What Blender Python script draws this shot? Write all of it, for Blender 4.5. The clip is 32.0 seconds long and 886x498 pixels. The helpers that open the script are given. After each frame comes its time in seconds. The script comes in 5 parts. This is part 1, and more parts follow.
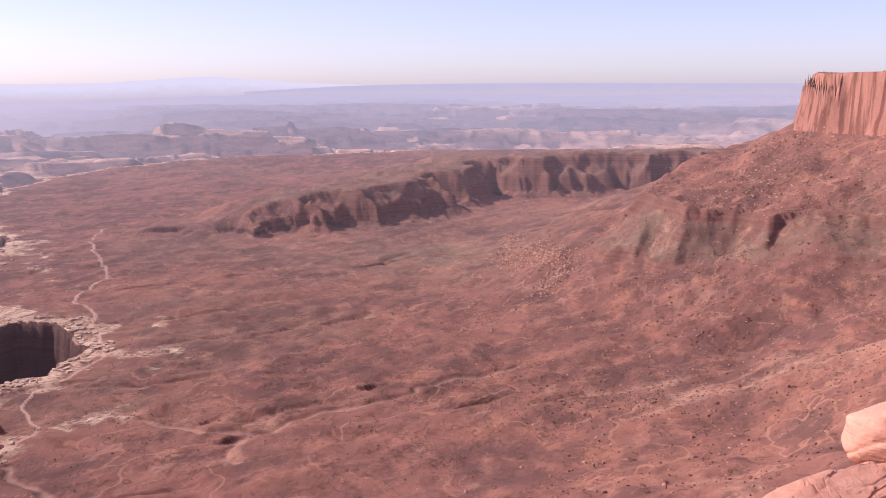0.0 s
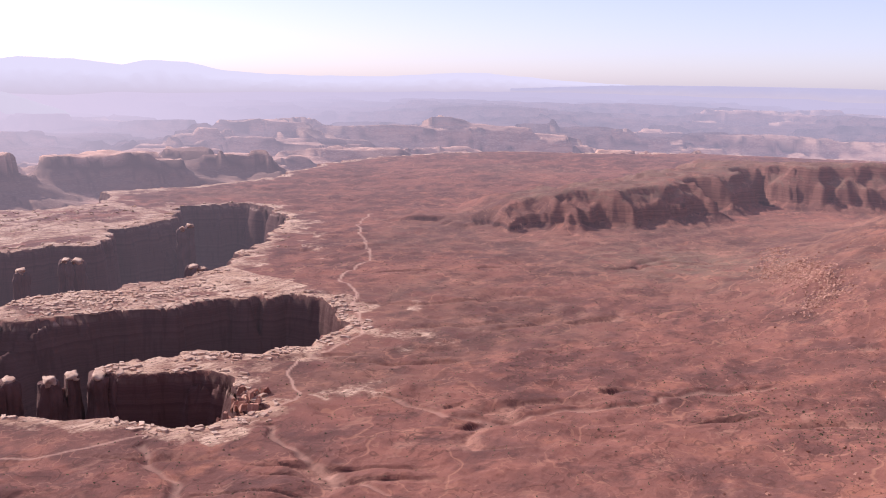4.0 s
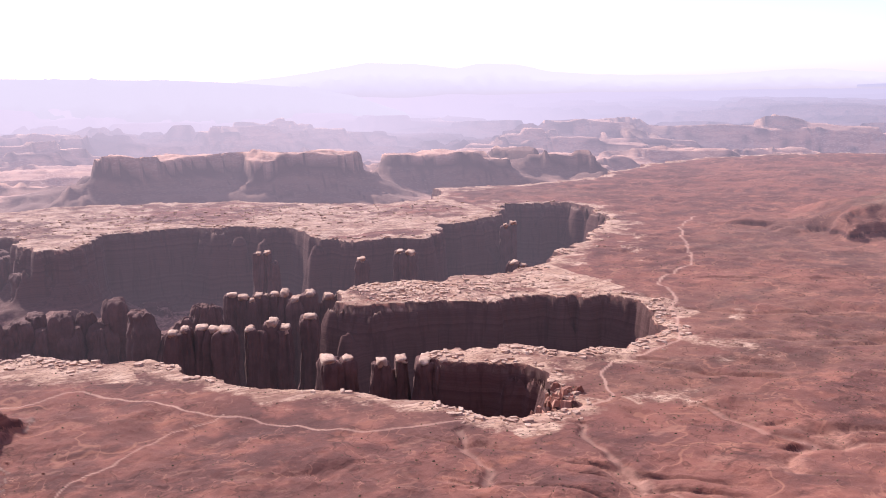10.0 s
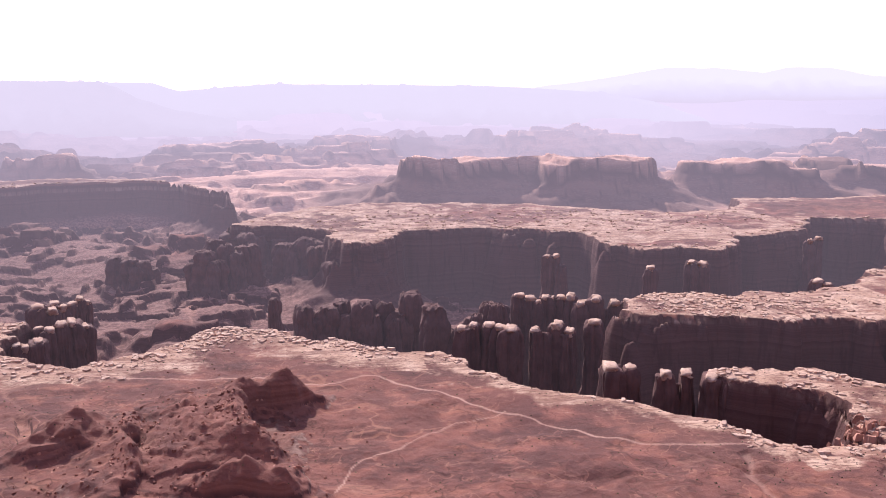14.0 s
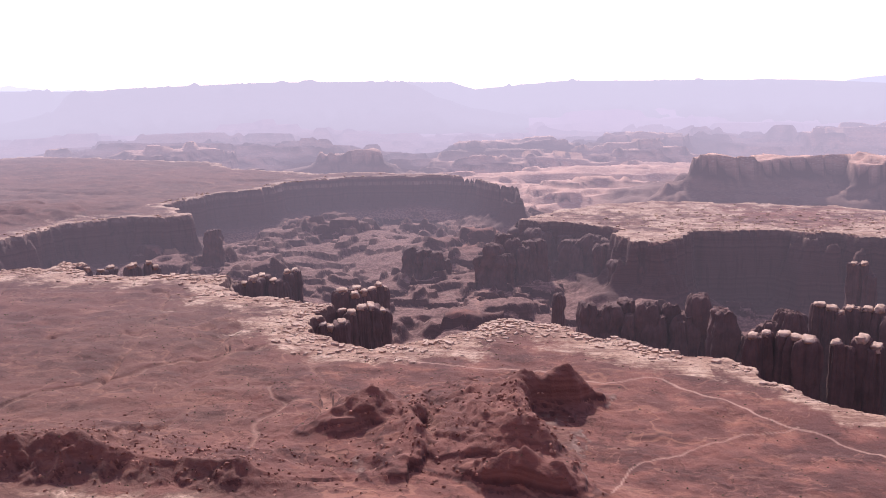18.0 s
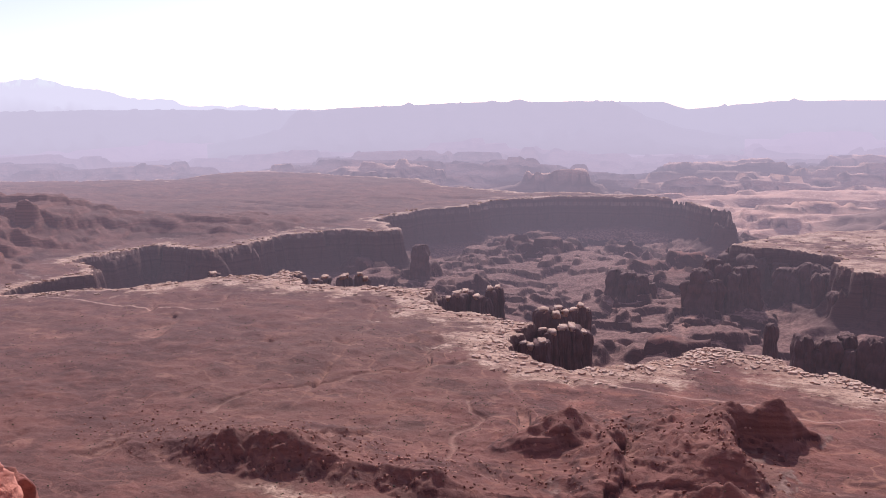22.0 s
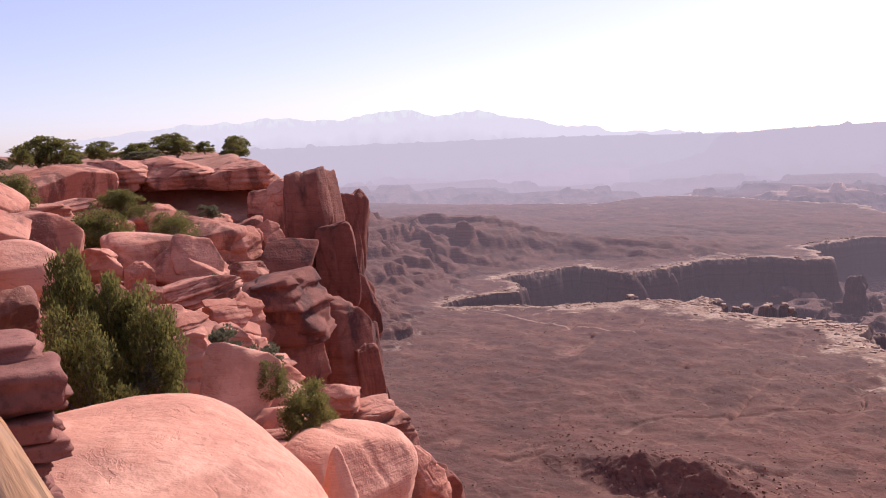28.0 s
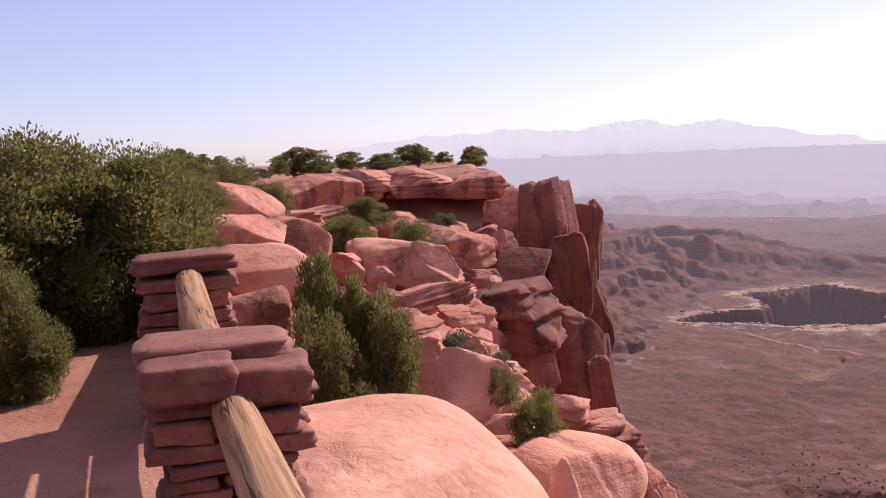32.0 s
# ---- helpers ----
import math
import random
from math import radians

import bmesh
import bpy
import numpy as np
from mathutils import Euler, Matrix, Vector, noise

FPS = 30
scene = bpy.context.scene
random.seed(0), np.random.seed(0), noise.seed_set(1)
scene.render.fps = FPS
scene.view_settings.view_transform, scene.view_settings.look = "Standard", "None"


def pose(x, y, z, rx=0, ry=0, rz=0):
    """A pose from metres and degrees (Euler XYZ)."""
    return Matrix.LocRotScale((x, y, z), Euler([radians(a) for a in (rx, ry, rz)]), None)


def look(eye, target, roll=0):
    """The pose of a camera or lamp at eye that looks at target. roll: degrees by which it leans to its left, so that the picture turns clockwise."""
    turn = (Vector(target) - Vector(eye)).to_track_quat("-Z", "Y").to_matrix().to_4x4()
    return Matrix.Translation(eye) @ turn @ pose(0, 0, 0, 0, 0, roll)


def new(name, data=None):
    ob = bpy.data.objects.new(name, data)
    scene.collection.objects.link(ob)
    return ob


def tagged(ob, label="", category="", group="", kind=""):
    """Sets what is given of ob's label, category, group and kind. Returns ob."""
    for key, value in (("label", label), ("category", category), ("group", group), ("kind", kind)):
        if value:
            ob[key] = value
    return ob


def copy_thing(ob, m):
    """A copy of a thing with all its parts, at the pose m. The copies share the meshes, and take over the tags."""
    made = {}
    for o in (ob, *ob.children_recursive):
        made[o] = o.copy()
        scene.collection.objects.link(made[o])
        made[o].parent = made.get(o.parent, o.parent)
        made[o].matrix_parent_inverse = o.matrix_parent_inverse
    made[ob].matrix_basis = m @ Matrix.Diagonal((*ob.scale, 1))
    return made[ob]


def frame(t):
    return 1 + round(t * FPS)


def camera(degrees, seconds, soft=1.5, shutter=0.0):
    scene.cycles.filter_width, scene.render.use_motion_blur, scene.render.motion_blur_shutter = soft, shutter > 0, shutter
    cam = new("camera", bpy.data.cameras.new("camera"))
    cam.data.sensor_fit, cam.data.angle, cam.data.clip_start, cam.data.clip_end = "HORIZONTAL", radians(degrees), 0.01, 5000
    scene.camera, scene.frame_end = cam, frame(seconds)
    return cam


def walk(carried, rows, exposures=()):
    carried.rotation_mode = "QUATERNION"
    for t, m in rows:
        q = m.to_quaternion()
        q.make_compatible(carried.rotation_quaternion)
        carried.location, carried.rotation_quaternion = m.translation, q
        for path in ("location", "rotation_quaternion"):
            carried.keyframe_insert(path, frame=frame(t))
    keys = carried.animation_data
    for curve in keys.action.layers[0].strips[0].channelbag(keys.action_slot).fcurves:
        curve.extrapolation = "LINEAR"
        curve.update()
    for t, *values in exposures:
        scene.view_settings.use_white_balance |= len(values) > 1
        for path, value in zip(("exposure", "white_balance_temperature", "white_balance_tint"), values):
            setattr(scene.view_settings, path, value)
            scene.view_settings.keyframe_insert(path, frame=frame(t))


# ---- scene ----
# ---- camera: one standpoint on the rim, turning from the right round to the left ----
EYE = 1.6
cam = camera(50.93, 32.0, soft=1.0)
TURNS = [
    (0, 61.86, -10.13, -0.18), (0.5, 60.13, -10.33, 0.28), (1, 58.28, -10.6, 0.54), (1.5, 56.23, -10.77, 0.63), (2, 54.15, -10.55, 0.91),
    (2.5, 52.1, -10.15, 1.37), (3, 50.48, -9.98, 2.07), (3.5, 48.19, -10.2, 1.82), (5.5, 41.99, -10.59, 1), (6, 40.57, -10.74, 1.05),
    (6.5, 38.71, -10.9, 0.64), (7, 36.74, -11.06, 0.67), (7.5, 34.8, -11.18, 0.64), (8, 32.94, -11.21, 0.35), (8.5, 31.88, -11.32, 0.89),
    (9, 28.77, -11.42, 0.66), (9.5, 27.16, -11.05, 0.39), (10, 26.37, -10.64, 0.17), (10.5, 24.43, -10.59, 0.1), (11, 22.15, -10.77, -0.13),
    (11.5, 18.09, -10.75, -0.86), (12, 16.54, -10.68, -0.42), (12.5, 14.38, -10.57, -0.36), (13, 12.36, -10.44, -0.09), (13.5, 10.84, -10.38, 0.03),
    (14, 8.44, -10.37, 0.03), (14.5, 6.29, -10.5, 0.46), (16.5, -2.43, -10.91, -0.11), (17, -4.97, -10.75, -0.54), (17.5, -7.17, -10.55, -0.77),
    (18, -9.32, -10.42, -1), (18.5, -11.26, -10.21, -0.93), (19, -14.01, -10, -1.14), (19.5, -17.63, -9.77, -1.46), (20, -19.85, -9.62, -0.82),
    (20.5, -20.32, -9.58, -0.92), (21, -20.21, -9.14, -1.35), (21.5, -21.2, -8.93, -1.38), (22, -21.95, -9.02, -0.99), (22.5, -21.06, -7.53, -0.93),
    (23, -22.84, -7.05, -1.62), (23.5, -25.5, -7.51, -1.81), (24, -28.46, -8.07, -2.07), (24.5, -30.47, -8.42, -2.19), (25, -33.38, -8.37, -2.21),
    (25.5, -35.51, -8.22, -1.93), (26, -37.33, -7.86, -1.83), (26.5, -40.35, -7.45, -1.72), (28.5, -49.02, -6.93, -2.24), (29, -50.24, -7.28, -1.75),
    (29.5, -51.6, -7.16, -2.84), (30, -53.23, -6.79, -3.04), (30.5, -54.8, -6.46, -2.85), (31, -56.69, -6.46, -2.51), (31.5, -59.39, -5.9, -2.31),
    (32, -61.81, -5.47, -2.68),
]
walk(cam, [(t, pose(0, 0, EYE, 90 + pitch, 0, -turn) @ pose(0, 0, 0, 0, 0, roll)) for t, turn, pitch, roll in TURNS],
     exposures=[(0, 0.38, 6150, 19), (6, 0.46, 6100, 19), (9, 0.66, 6100, 19), (13, 0.68, 6050, 19), (19, 0.4, 6000, 19), (22, 0.2, 6000, 19), (23, -0.04, 6000, 19), (26, 0.02, 6100, 19), (29, 0.2, 6300, 19), (32, 0.2, 6400, 19)])

# ---- light ----
SUN_TURN, SUN_HEIGHT = -15.0, 38.0
world = bpy.data.worlds.new("sky")
scene.world = world
world.use_nodes = True
sky = world.node_tree.nodes.new("ShaderNodeTexSky")
sky.sky_type, sky.sun_disc = "NISHITA", False
sky.sun_elevation, sky.sun_rotation = radians(SUN_HEIGHT), radians(SUN_TURN)
sky.altitude, sky.air_density, sky.dust_density, sky.ozone_density = 1800, 0.9, 3.0, 2.0
background = world.node_tree.nodes["Background"]
background.inputs["Strength"].default_value = 0.118
veil = world.node_tree.nodes.new("ShaderNodeMix")
veil.data_type = "RGBA"
veil.inputs[0].default_value = 0.22
veil.inputs[7].default_value = (7.2, 7.0, 7.6, 1)
world.node_tree.links.new(sky.outputs[0], veil.inputs[6])
tone = world.node_tree.nodes.new("ShaderNodeMix")
tone.data_type, tone.blend_type = "RGBA", "MULTIPLY"
tone.inputs[0].default_value = 1.0
tone.inputs[7].default_value = (1.08, 0.965, 1.04, 1)
world.node_tree.links.new(veil.outputs[2], tone.inputs[6])
world.node_tree.links.new(tone.outputs[2], background.inputs["Color"])
sun = new("sun", bpy.data.lights.new("sun", "SUN"))
sun.data.energy, sun.data.angle, sun.data.color = 5.0, radians(0.53), (1.0, 0.93, 0.84)
sun_way = Vector((math.sin(radians(SUN_TURN)) * math.cos(radians(SUN_HEIGHT)), math.cos(radians(SUN_TURN)) * math.cos(radians(SUN_HEIGHT)), math.sin(radians(SUN_HEIGHT))))
sun.matrix_world = look(sun_way * 100, (0, 0, 0))


# ---- materials ----
class Nodes:
    """A small node writer: every call adds a node and returns its first output."""

    def __init__(self, name):
        self.mat = bpy.data.materials.new(name)
        self.mat.use_nodes = True
        self.tree = self.mat.node_tree
        self.out = self.tree.nodes["Material Output"]
        self.bsdf = self.tree.nodes["Principled BSDF"]
        self.bsdf.inputs["Specular IOR Level"].default_value = 0.25

    def add(self, kind, props=None, **ins):
        n = self.tree.nodes.new(kind)
        for k, v in (props or {}).items():
            setattr(n, k, v)
        for k, v in ins.items():
            key = int(k[1:]) if k[0] == "i" and k[1:].isdigit() else k.replace("_", " ")
            self.put(n.inputs[key], v)
        return n

    def put(self, socket, v):
        if isinstance(v, bpy.types.NodeSocket):
            self.tree.links.new(v, socket)
        elif isinstance(v, tuple) and len(v) == 3 and socket.type == "RGBA":
            socket.default_value = (*v, 1)
        else:
            socket.default_value = v

    def place(self):
        return self.add("ShaderNodeNewGeometry").outputs["Position"]

    def local(self):
        return self.add("ShaderNodeTexCoord").outputs["Object"]

    def scale(self, vec, s):
        return self.add("ShaderNodeVectorMath", {"operation": "MULTIPLY"}, i0=vec, i1=s).outputs[0]

    def noise(self, vec, s, detail=4.0, rough=0.55):
        return self.add("ShaderNodeTexNoise", None, Vector=vec, Scale=s, Detail=detail, Roughness=rough).outputs["Fac"]

    def voronoi(self, vec, s, feature="F1"):
        return self.add("ShaderNodeTexVoronoi", {"feature": feature}, Vector=vec, Scale=s).outputs[0]

    def attr(self, name):
        return self.add("ShaderNodeAttribute", {"attribute_name": name}).outputs["Fac"]

    def step(self, v, a, b, lo=0.0, hi=1.0):
        return self.add("ShaderNodeMapRange", {"interpolation_type": "SMOOTHSTEP"}, i0=v, i1=a, i2=b, i3=lo, i4=hi).outputs[0]

    def math(self, op, a, b=0.0):
        return self.add("ShaderNodeMath", {"operation": op}, i0=a, i1=b).outputs[0]

    def mix(self, fac, a, b, blend="MIX"):
        n = self.add("ShaderNodeMix", {"data_type": "RGBA", "blend_type": blend})
        self.put(n.inputs[0], fac)
        self.put(n.inputs[6], a)
        self.put(n.inputs[7], b)
        return n.outputs[2]

    def finish(self, colour, rough=0.9, bump=None, strength=0.4, distance=0.02):
        self.put(self.bsdf.inputs["Base Color"], colour)
        self.put(self.bsdf.inputs["Roughness"], rough)
        if bump is not None:
            n = self.add("ShaderNodeBump", None, Strength=strength, Distance=distance, Height=bump)
            self.tree.links.new(n.outputs[0], self.bsdf.inputs["Normal"])
        return self.mat


def desert_material(name="red_desert", hazy=False):
    """Red desert soil with pale rim rock, tracks, washes, grass-green flats and layered cliff faces."""
    n = Nodes(name)
    p = n.place()
    big, mid, fine = n.noise(p, 0.004, 5.0), n.noise(p, 0.022, 5.0), n.noise(p, 0.13, 4.0, 0.65)
    speck = n.noise(p, 0.5, 3.0, 0.7)
    soil = n.mix(n.step(big, 0.4, 0.6), (0.16, 0.073, 0.06), (0.245, 0.104, 0.078))
    soil = n.mix(n.step(mid, 0.45, 0.7), soil, (0.3, 0.125, 0.09))
    flow = n.noise(n.add("ShaderNodeVectorMath", {"operation": "ADD"}, i0=n.scale(p, (0.006, 0.02, 0.01)), i1=n.scale(p, (0.004, -0.004, 0))).outputs[0], 1.0, 6.0, 0.68)
    soil = n.mix(n.step(flow, 0.5, 0.36, 0.0, 0.75), soil, (0.12, 0.058, 0.05))
    soil = n.mix(n.step(flow, 0.56, 0.7, 0.0, 0.7), soil, (0.37, 0.155, 0.1))
    soil = n.mix(n.step(fine, 0.55, 0.76, 0.0, 0.35), soil, (0.38, 0.175, 0.12))
    soil = n.mix(n.step(fine, 0.45, 0.28, 0.0, 0.32), soil, (0.12, 0.05, 0.034))
    grass = n.math("MULTIPLY", n.attr("green"), n.step(mid, 0.3, 0.6))
    soil = n.mix(n.math("MULTIPLY", grass, 0.8), soil, (0.2, 0.135, 0.095))
    soil = n.mix(n.step(speck, 0.62, 0.72, 0.0, 0.4), soil, (0.085, 0.055, 0.035))
    # small drainage lines and low ledges wander over the flats
    bent = n.add("ShaderNodeVectorMath", {"operation": "ADD"}, i0=p, i1=n.scale(n.add("ShaderNodeTexNoise", None, Vector=p, Scale=0.012, Detail=3.0).outputs["Color"], (60, 60, 0))).outputs[0]
    for size, width, share, tint in ((0.0055, 0.009, 0.6, (0.4, 0.19, 0.125)), (0.013, 0.012, 0.55, (0.095, 0.045, 0.036)), (0.031, 0.018, 0.5, (0.38, 0.18, 0.12)), (0.026, 0.016, 0.55, (0.1, 0.048, 0.038))):
        vein = n.noise(n.scale(bent, (1.0, 1.5 - 20 * size, 1.0)), size, 3.0, 0.5)
        here = n.step(n.noise(p, size * 0.7, 2.0), 0.42, 0.58)
        soil = n.mix(n.math("MULTIPLY", n.math("MULTIPLY", n.step(n.math("ABSOLUTE", n.math("SUBTRACT", vein, 0.5)), width, width * 0.2), here), share), soil, tint)
    west = n.step(n.add("ShaderNodeSeparateXYZ", None, Vector=p).outputs[0], -150, -800, 0.0, 0.5)
    soil = n.mix(west, soil, (0.15, 0.08, 0.066))
    patchy = n.noise(n.scale(bent, (1.0, 2.2, 1.0)), 0.011, 6.0, 0.7)
    soil = n.mix(n.step(patchy, 0.58, 0.68, 0.0, 0.4), soil, (0.43, 0.225, 0.155))
    soil = n.mix(n.step(patchy, 0.42, 0.34, 0.0, 0.5), soil, (0.125, 0.06, 0.048))
    z = n.add("ShaderNodeSeparateXYZ", None, Vector=p).outputs[2]
    floor = n.mix(n.step(fine, 0.4, 0.65), (0.165, 0.083, 0.068), (0.31, 0.165, 0.128))
    floor = n.mix(n.step(n.noise(n.scale(p, (1, 2.6, 2)), 0.02, 5.0, 0.65), 0.58, 0.68, 0.0, 0.7), floor, (0.38, 0.235, 0.18))
    soil = n.mix(n.step(z, -440, -470), soil, floor)
    soil = n.mix(n.math("MULTIPLY", n.attr("wash"), n.step(fine, 0.35, 0.6, 0.15, 0.75)), soil, (0.42, 0.22, 0.155))
    # steep faces: bedding in tones darkened to give the canyon walls' shade
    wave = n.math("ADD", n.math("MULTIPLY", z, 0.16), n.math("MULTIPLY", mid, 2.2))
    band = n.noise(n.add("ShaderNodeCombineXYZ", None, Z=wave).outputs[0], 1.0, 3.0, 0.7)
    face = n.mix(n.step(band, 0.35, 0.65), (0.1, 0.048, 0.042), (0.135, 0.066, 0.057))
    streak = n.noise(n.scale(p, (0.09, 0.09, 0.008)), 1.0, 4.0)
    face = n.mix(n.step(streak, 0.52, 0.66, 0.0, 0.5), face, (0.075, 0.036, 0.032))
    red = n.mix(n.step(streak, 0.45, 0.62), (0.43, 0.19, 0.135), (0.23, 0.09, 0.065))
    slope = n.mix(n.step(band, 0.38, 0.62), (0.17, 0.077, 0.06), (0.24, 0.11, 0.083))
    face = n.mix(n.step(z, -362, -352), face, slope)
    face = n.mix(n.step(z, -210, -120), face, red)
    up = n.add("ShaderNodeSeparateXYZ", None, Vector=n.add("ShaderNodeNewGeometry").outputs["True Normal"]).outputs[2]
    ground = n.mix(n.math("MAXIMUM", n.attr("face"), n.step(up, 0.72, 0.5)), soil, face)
    # pale caprock, broken into slabs
    slab = n.noise(n.scale(p, (0.11, 0.24, 0.2)), 1.0, 5.0, 0.72)
    shelf = n.noise(n.scale(p, (0.012, 0.06, 0.05)), 1.0, 4.0, 0.6)
    pale = n.mix(n.step(mid, 0.35, 0.7), (0.48, 0.29, 0.195), (0.64, 0.44, 0.315))
    pale = n.mix(n.step(slab, 0.49, 0.41, 0.0, 0.85), pale, (0.2, 0.105, 0.078))
    pale = n.mix(n.step(shelf, 0.5, 0.4, 0.0, 0.7), pale, (0.25, 0.125, 0.09))
    cap = n.math("MULTIPLY", n.step(n.math("ADD", z, n.math("MULTIPLY", mid, 9.0)), -379, -374), n.step(z, -366, -370))
    cap = n.math("MULTIPLY", cap, n.attr("face"))
    capcol = n.mix(n.step(streak, 0.45, 0.6), (0.36, 0.23, 0.175), (0.2, 0.11, 0.085))
    ground = n.mix(cap, ground, capcol)
    flat = n.step(n.add("ShaderNodeSeparateXYZ", None, Vector=n.add("ShaderNodeNewGeometry").outputs["True Normal"]).outputs[2], 0.5, 0.8)
    worn = n.math("ADD", n.math("MULTIPLY", n.attr("rim"), flat), n.math("ADD", n.math("MULTIPLY", n.math("SUBTRACT", fine, 0.5), 0.6), n.math("MULTIPLY", n.math("SUBTRACT", mid, 0.5), 1.3)))
    ground = n.mix(n.step(worn, 0.42, 0.78), ground, pale)
    ground = n.mix(n.math("MULTIPLY", n.attr("track"), 0.85), ground, (0.56, 0.34, 0.25))
    n.bsdf.inputs["Specular IOR Level"].default_value = 0.1
    n.bsdf.inputs["Diffuse Roughness"].default_value = 0.4
    relief = n.math("ADD", n.math("MULTIPLY", fine, 0.7), n.math("MULTIPLY", speck, 0.3))
    n.finish(ground, 0.95, relief, 1.0, 2.6)
    # far copy: haze glow is mixed into the ground's own shader
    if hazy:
        haze_glow(n, p)
    return n.mat


def haze_glow(n, p):
    """Haze painted as glow: mixes violet emission into the surface by its far mask."""
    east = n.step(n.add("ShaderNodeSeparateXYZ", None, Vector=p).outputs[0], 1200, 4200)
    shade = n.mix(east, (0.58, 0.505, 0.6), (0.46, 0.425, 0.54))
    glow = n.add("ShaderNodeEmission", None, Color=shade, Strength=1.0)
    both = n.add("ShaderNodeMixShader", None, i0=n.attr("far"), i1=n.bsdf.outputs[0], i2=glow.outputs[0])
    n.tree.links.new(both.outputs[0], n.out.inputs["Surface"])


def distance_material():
    """The country beyond the rim: haze and scattered light painted in as violet emission, growing with distance."""
    n = Nodes("haze_glow_distance")
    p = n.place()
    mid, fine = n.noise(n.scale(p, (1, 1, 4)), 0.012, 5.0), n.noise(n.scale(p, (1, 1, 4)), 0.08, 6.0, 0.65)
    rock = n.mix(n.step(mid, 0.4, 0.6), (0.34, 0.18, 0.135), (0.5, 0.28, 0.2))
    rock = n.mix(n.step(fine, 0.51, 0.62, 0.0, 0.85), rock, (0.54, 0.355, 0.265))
    # cliff edges and mesa flanks darkened in colour to give their shade
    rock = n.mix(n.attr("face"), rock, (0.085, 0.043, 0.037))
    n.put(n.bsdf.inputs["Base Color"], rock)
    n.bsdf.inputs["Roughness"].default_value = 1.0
    haze_glow(n, p)
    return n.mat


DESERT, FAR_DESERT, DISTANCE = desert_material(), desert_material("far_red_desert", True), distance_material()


# ---- the land: plain, canyons, ridges and the far country ----
def lattice(ix, iy, seed):
    h = np.sin(ix * 127.1 + iy * 311.7 + seed * 74.7) * 43758.5453
    return h - np.floor(h)


def ripple(x, y, seed=0):
    """Smooth noise from 0 to 1 on a unit lattice."""
    ix, iy = np.floor(x), np.floor(y)
    fx, fy = x - ix, y - iy
    ux, uy = fx * fx * fx * (fx * (fx * 6 - 15) + 10), fy * fy * fy * (fy * (fy * 6 - 15) + 10)
    a, b = lattice(ix, iy, seed), lattice(ix + 1, iy, seed)
    c, d = lattice(ix, iy + 1, seed), lattice(ix + 1, iy + 1, seed)
    return a + (b - a) * ux + (c - a) * uy + (a - b - c + d) * ux * uy


def rough(x, y, size, octaves=4, seed=0, gain=0.5):
    """Fractal noise from about -1 to 1, its largest waves 'size' metres across."""
    total, weight, sum_w = 0.0, 1.0, 0.0
    for k in range(octaves):
        s = 2.0**k / size
        total = total + weight * (ripple(x * s + 17.3 * k, y * s - 9.1 * k, seed + k) * 2 - 1)
        sum_w += weight
        weight *= gain
    return total / sum_w * 1.5


def ridged(x, y, size, octaves=3, seed=0):
    total, weight = 0.0, 1.0
    for k in range(octaves):
        s = 2.0**k / size
        total = total + weight * (1 - np.abs(ripple(x * s + 5.7 * k, y * s + 3.3 * k, seed + k) * 2 - 1))
        weight *= 0.5
    return total / (2 - 0.5 ** (octaves - 1))


def to_line(x, y, line, closed=False):
    """Distance to a line of points, and the place along it (in points)."""
    best, along = np.full(x.shape, 1e9), np.zeros(x.shape)
    pts = list(line) + ([line[0]] if closed else [])
    for i, ((ax, ay), (bx, by)) in enumerate(zip(pts, pts[1:])):
        dx, dy = bx - ax, by - ay
        u = np.clip(((x - ax) * dx + (y - ay) * dy) / (dx * dx + dy * dy + 1e-9), 0, 1)
        d = (x - ax - u * dx) ** 2 + (y - ay - u * dy) ** 2
        near = d < best
        best = np.where(near, d, best)
        along = np.where(near, i + u, along)
    return np.sqrt(best), along


def inside(x, y, ring):
    odd = np.zeros(x.shape, bool)
    for (ax, ay), (bx, by) in zip(ring, ring[1:] + ring[:1]):
        if ay != by:
            odd ^= ((ay > y) != (by > y)) & (x < (bx - ax) * (y - ay) / (by - ay) + ax)
    return odd


def smooth(v, a, b):
    u = np.clip((v - a) / (b - a), 0, 1)
    return u * u * (3 - 2 * u)


PLAIN, BASIN = -370.0, -500.0
# the White rim, stretch by stretch, from the far end on one side round to the other
RIM_FAR = [(5495, 1045), (5080, 1915), (4660, 2580), (4215, 2895), (3850, 3185), (3385, 3325), (3125, 3280), (2980, 3300), (2575, 3190),
           (2255, 2975), (2010, 2815), (1680, 2760), (1355, 2725), (1195, 2520), (1005, 2495)]
HEADLAND_FAR = [(965, 2525), (825, 2615), (595, 2755), (370, 2815), (190, 2835), (-10, 2705), (-200, 2500), (-175, 2400), (-25, 2390), (55, 2285), (95, 2055)]
FINGER_FAR = [(165, 2095), (235, 2275), (435, 2285), (560, 2255), (655, 2190), (675, 2010), (845, 1955), (920, 1900), (1015, 2080), (1220, 2145),
              (1340, 2300), (1535, 2275), (1525, 2055), (1225, 1735), (1040, 1610), (905, 1520), (720, 1495), (640, 1510), (560, 1510)]
FINGER_MID = [(500, 1370), (650, 1350), (830, 1320), (935, 1265), (965, 1185), (915, 1110), (885, 1050), (810, 1015), (750, 1005), (670, 1030), (620, 1075)]
